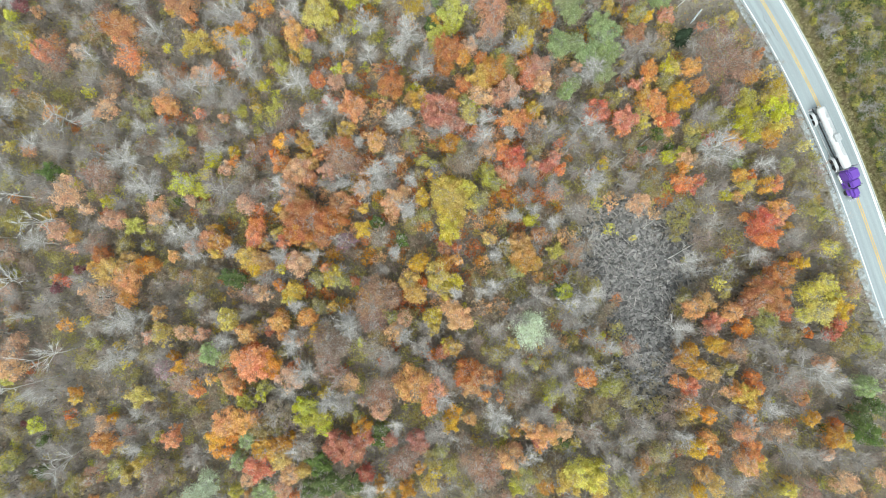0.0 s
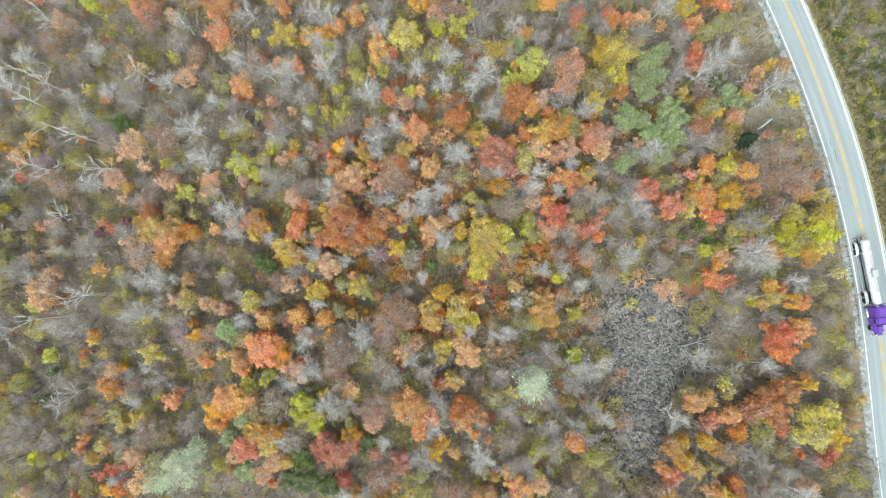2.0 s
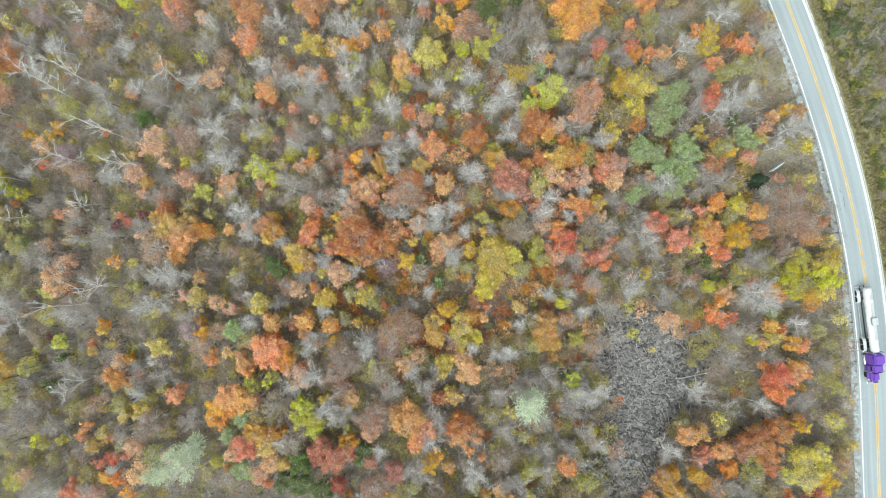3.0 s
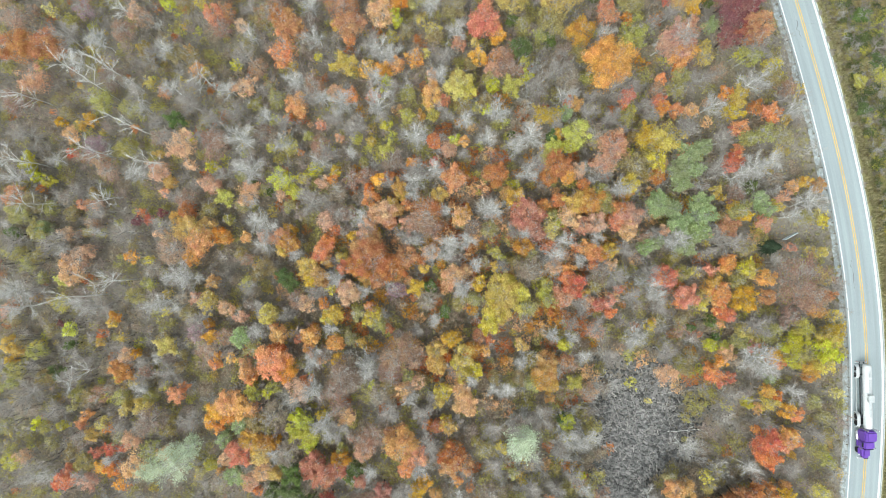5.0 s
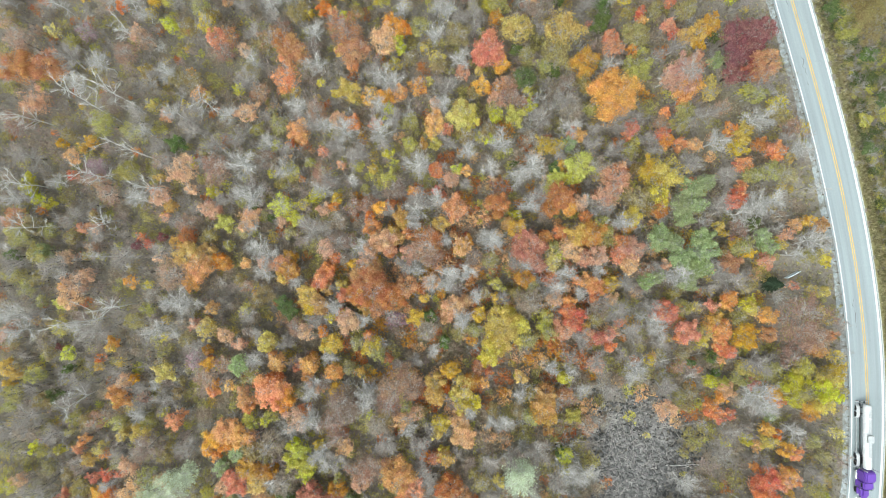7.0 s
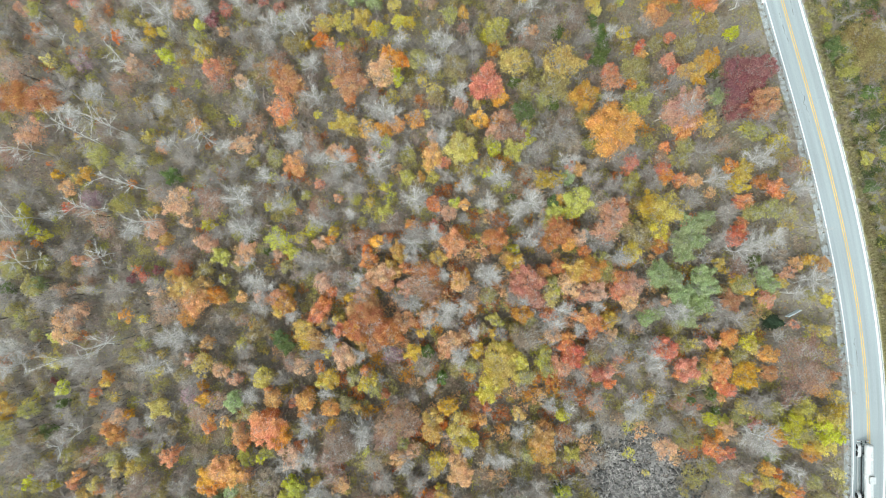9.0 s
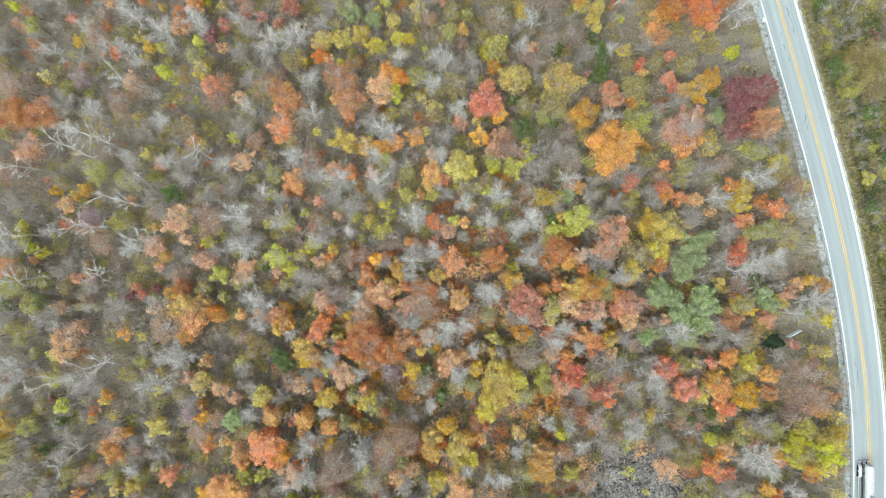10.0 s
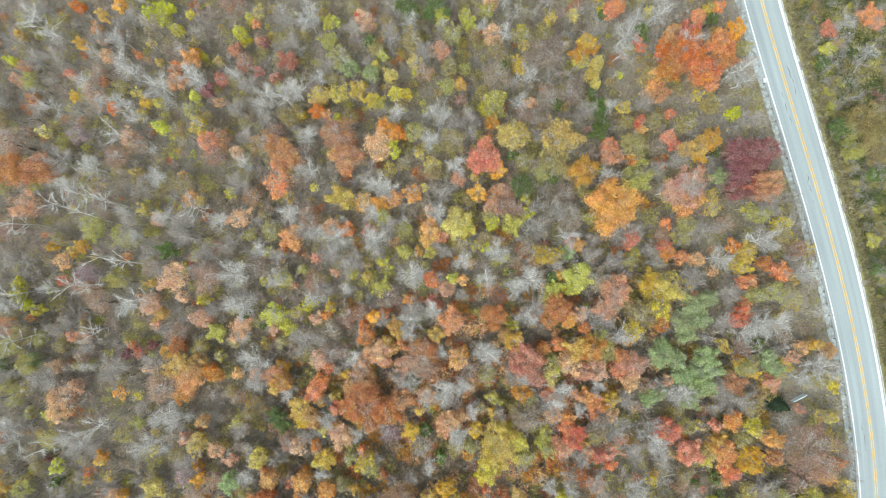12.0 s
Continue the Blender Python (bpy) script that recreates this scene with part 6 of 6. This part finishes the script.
post_me = box_mesh("post", (0.15, 0.15, 1.3), post_wood, 0.015)
for i in range(48):
    y = ends[0] + (ends[1] - ends[0]) * i / 47
    p = offset_point(y, 4.22)
    post = part("post", post_me, rail)
    post.location = (p.x - back.x, p.y - back.y, p.z - back.z + 0.05)
tip = part("end_terminal", box_mesh("end_terminal", (0.45, 0.9, 0.5), line_white, 0.05), rail, "white painted rail end")
p = offset_point(ends[1] + 0.4, 4.1)
tip.location = (p.x - back.x, p.y - back.y, p.z - back.z + 0.55)
tip.rotation_euler = (0, 0, math.atan(0.75))
tagged(rail, "galvanised steel guardrail on wooden posts beside the road", "guardrail")

# sign board among the trees
sx, sy = 55.6, 47.4
board = new("sign_board")
board.matrix_basis = pose(sx, sy, ground(sx, sy) - 0.1, 0, 0, 53)
panel = part("panel", box_mesh("panel", (3.0, 0.16, 1.5), sign_metal, 0.03), board, "plain pale metal panel seen from behind")
panel.location = (0, 0, 5.0)
leg_me = box_mesh("post", (0.14, 0.14, 5.2), post_wood, 0.015)
for dx in (-1.1, 1.1):
    leg = part("post", leg_me, board)
    leg.location = (dx, -0.15, 2.5)
brace_me = box_mesh("brace", (2.8, 0.06, 0.1), steel, 0.01)
for dz in (4.5, 5.5):
    brace = part("brace", brace_me, board)
    brace.location = (0, -0.1, dz)
tagged(board, "weathered pale metal sign board on two posts among trees", "sign")

# dark conifer below the sign board
rng = random.Random(5)
cv, cf = [], []
for k in range(900):
    f = k / 900
    z = 1.2 + 6.3 * f
    reach = 2.5 * (1 - f) ** 0.8 * rng.uniform(0.35, 1.05) + 0.1
    t = rng.uniform(0, 6.28)
    o = Vector((math.cos(t) * reach * 0.45, math.sin(t) * reach * 0.45, z))
    e = Vector((math.cos(t) * reach, math.sin(t) * reach, z - 0.25 * reach + rng.uniform(-0.1, 0.1)))
    sliver(cv, cf, o, e, 0.13)
tv, tf = [], []
tube(tv, tf, (0, 0, -0.3), (0, 0, 7.6), 0.16, 0.03, 6)
pine = new("conifer")
pine.location = (54.3, 44.4, ground(54.3, 44.4))
needle = leaf_material("dark_needles", (0.02, 0.035, 0.02), (0.045, 0.075, 0.04), (0.08, 0.12, 0.07), 0.0)
part("trunk", mesh_from("trunk", tv, tf, bark_dark), pine)
part("crown", mesh_from("crown", cv, cf, needle), pine)
tagged(pine, "dark green conifer beside the sign board", "tree")

# ---- the tanker truck ----
purple = plain("purple_truck_paint", (0.16, 0.075, 0.40), 0.3, 0.2, 0.06)
tank_white = plain("white_tank_paint", (0.60, 0.615, 0.63), 0.35, 0.0, 0.06)
black = plain("black_chassis", (0.03, 0.03, 0.034), 0.6)
rubber = plain("tyre_rubber", (0.025, 0.025, 0.027), 0.85)
chrome = plain("chrome", (0.75, 0.76, 0.78), 0.2, 0.9, 0.04)
glass = plain("dark_window_glass", (0.02, 0.022, 0.028), 0.08, 0.0, 0.02)
lamp_red = plain("red_lamp", (0.4, 0.02, 0.02), 0.3)
lamp_clear = plain("headlamp_glass", (0.8, 0.8, 0.78), 0.15)


def lathe(name, rings, mat, sides=24, axis="Y", squash=1.0):
    """A round body along an axis from (position, radius) rings, closed at both ends."""
    verts, faces = [], []
    for s, r in rings:
        for i in range(sides):
            t = 2 * math.pi * i / sides
            a, c = r * math.cos(t), r * math.sin(t) * squash
            verts.append((a, s, c) if axis == "Y" else (s, a, c) if axis == "X" else (a, c, s))
    for j in range(len(rings) - 1):
        for i in range(sides):
            faces.append((j * sides + i, j * sides + (i + 1) % sides, (j + 1) * sides + (i + 1) % sides, (j + 1) * sides + i))
    faces.append(tuple(range(sides)))
    faces.append(tuple(range((len(rings) - 1) * sides, len(rings) * sides)))
    me = mesh_from(name, verts, faces, mat, True)
    return me


truck = new("tanker_truck")
ty = 21.0
slope = (road_x(ty + 1) - road_x(ty - 1)) / 2
tp = offset_point(ty, 1.6)
truck.matrix_basis = pose(tp.x, tp.y, tp.z + 0.01, 0, 0, 180 + math.degrees(math.atan2(-slope, 1))) @ Matrix.Diagonal((1, 1.06, 1, 1))
tagged(truck, "purple semi truck with a white dry-bulk tank trailer", "truck")


def fit(name, me, at, parent=truck, label="", turn=(0, 0, 0)):
    ob = part(name, me, parent, label)
    ob.location, ob.rotation_euler = at, turn
    return ob


tank = fit("tank", lathe("tank", [(-6.35, 0.3), (-6.3, 0.62), (-6.15, 0.78), (-5.8, 0.83), (5.8, 0.83), (6.15, 0.78), (6.3, 0.62), (6.35, 0.3)], tank_white, 28, "Y", 1.02), (0, -3.1, 2.65), label="white cylindrical bulk tank")
for k in (-3.6, 0.0, 3.6):
    fit("hopper", lathe("hopper", [(-1.6, 0.14), (-1.3, 0.2), (-0.3, 0.82), (0.2, 0.86)], tank_white, 20, "Z"), (0, k, 0), tank, "white discharge cone")
fit("manway", box_mesh("manway", (1.25, 1.45, 0.55), steel, 0.08), (0.05, 0.2, 1.15), tank, "raised hatch box on the tank top")
for k in (-3.8, 4.0):
    fit("manway", lathe("manway", [(0, 0.32), (0.16, 0.32), (0.2, 0.26)], tank_white, 16, "Z"), (0, k, 0.9), tank, "round hatch lid")
fit("catwalk", box_mesh("catwalk", (0.5, 9.5, 0.05), steel, 0.01), (0, -0.4, 0.89), tank, "narrow steel walkway")
for k in range(-5, 6):
    fit("band", lathe("band", [(-0.04, 0.845), (0.04, 0.845)], tank_white, 28, "Y", 1.02), (0, k * 0.95, 0), tank)
for dx in (-0.45, 0.45):
    fit("frame_rail", box_mesh("frame_rail", (0.14, 19.0, 0.25), black, 0.02), (dx, -0.2, 0.95))
for dx in (-1.12, 1.12):
    fit("discharge_pipe", lathe("discharge_pipe", [(-4.5, 0.09), (4.2, 0.09)], steel, 10), (dx, -3.2, 0.8))


def fender(length):
    verts, faces = [], []
    for i in range(13):
        f = i / 12
        z = 1.16 * (1 - (2 * f - 1) ** 6) * 0.9 + 0.15
        for x in (-0.34, 0.34):
            verts.append((x, (f - 0.5) * length, z))
            verts.append((x, (f - 0.5) * length * 0.97, z - 0.04))
    for i in range(12):
        a = i * 4
        faces += [(a, a + 2, a + 6, a + 4), (a + 1, a + 5, a + 7, a + 3), (a, a + 4, a + 5, a + 1), (a + 2, a + 3, a + 7, a + 6)]
    return mesh_from("fender", verts, faces, tank_white)


fender_rear, fender_drive = fender(3.0), fender(3.2)
for dx in (-1.0, 1.0):
    fit("fender", fender_rear, (dx, -7.75, 0.1), label="white wheel fender")
    fit("fender", fender_drive, (dx, 1.9, 0.1), label="white wheel fender")
rim_me = lathe("wheel", [(-0.16, 0.12), (-0.14, 0.3), (0.14, 0.3), (0.16, 0.12)], chrome, 16, "X")
tyre_me = lathe("tyre", [(-0.17, 0.31), (-0.17, 0.48), (-0.12, 0.52), (0.12, 0.52), (0.17, 0.48), (0.17, 0.31)], rubber, 20, "X")
for y in (-8.4, -7.1, 1.25, 2.55, 7.9):
    for dx in (-1.08, 1.08):
        wheel = fit("wheel", rim_me, (dx, y, 0.52), label="polished rim")
        fit("tyre", tyre_me, (0, 0, 0), wheel, "black rubber tyre")
        if y < 7:
            fit("tyre", tyre_me, (-0.36 if dx > 0 else 0.36, 0, 0), wheel, "black inner tyre")
for y in (-8.4, -7.1, 1.25, 2.55, 7.9):
    fit("axle", lathe("axle", [(-1.0, 0.09), (1.0, 0.09)], black, 10, "X"), (0, y, 0.52))
fit("rear_bumper", box_mesh("rear_bumper", (2.45, 0.2, 0.35), tank_white, 0.04), (0, -9.6, 0.7), label="white rear bumper")
fit("ladder", box_mesh("ladder", (0.5, 0.08, 2.4), steel, 0.02), (0.4, -9.45, 2.0), label="steel ladder")
for dx in (-0.9, 0.9):
    fit("tail_lamp", box_mesh("tail_lamp", (0.3, 0.05, 0.14), lamp_red, 0.015), (dx, -9.72, 0.72), label="red tail lamp")
sleeper = fit("sleeper", box_mesh("sleeper", (2.45, 2.3, 2.5), purple, 0.3, 0.04), (0, 4.55, 2.3), label="purple sleeper cab")
fit("roof_fairing", box_mesh("roof_fairing", (2.3, 2.1, 0.55), purple, 0.22, 0.12), (0, 0, 1.4), sleeper, "purple roof fairing")
cab = fit("cab", box_mesh("cab", (2.42, 1.75, 2.2), purple, 0.3, 0.08), (0, 6.4, 2.05), label="purple driving cab")
fit("windshield", box_mesh("windshield", (1.95, 0.06, 0.8), glass, 0.02), (0, 0.83, 0.5), cab, "dark windscreen", (radians(-12), 0, 0))
for dx in (-1.13, 1.13):
    fit("side_window", box_mesh("side_window", (0.05, 0.9, 0.62), glass, 0.02), (dx, 0.0, 0.45), cab, "dark side window")
    fit("mirror", box_mesh("mirror", (0.3, 0.12, 0.7), chrome, 0.03), (dx * 1.22, 0.75, 0.35), cab, "chrome mirror")
    fit("exhaust_pipe", lathe("exhaust_pipe", [(-1.6, 0.1), (1.7, 0.1), (1.9, 0.09)], chrome, 12, "Z"), (dx * 1.02, 3.25, 2.6), label="chrome exhaust stack")
    fit("fuel_tank", lathe("fuel_tank", [(-0.9, 0.28), (-0.85, 0.33), (0.85, 0.33), (0.9, 0.28)], chrome, 16), (dx, 4.9, 0.75), label="polished fuel tank")
    fit("step", box_mesh("step", (0.3, 1.2, 0.3), purple, 0.04), (dx * 0.98, 6.4, 0.75))
hood = fit("hood", box_mesh("hood", (1.95, 2.3, 1.25), purple, 0.4, 0.14), (0, 8.25, 1.5), label="purple long-nose bonnet")
fit("grille", box_mesh("grille", (1.05, 0.06, 0.85), chrome, 0.03), (0, 1.16, -0.02), hood, "chrome radiator grille")
for dx in (-0.98, 0.98):
    fit("front_fender", box_mesh("front_fender", (0.55, 1.5, 0.5), purple, 0.18, 0.1), (dx, 7.95, 1.05), label="purple front wheel fender")
    fit("headlight", box_mesh("headlight", (0.34, 0.1, 0.24), lamp_clear, 0.03), (dx, 8.72, 1.08), label="clear headlight")
fit("front_bumper", box_mesh("front_bumper", (2.4, 0.35, 0.5), chrome, 0.06), (0, 9.5, 0.6), label="chrome front bumper")
fit("fifth_wheel", box_mesh("fifth_wheel", (1.0, 1.3, 0.2), black, 0.04), (0, 2.0, 1.2))
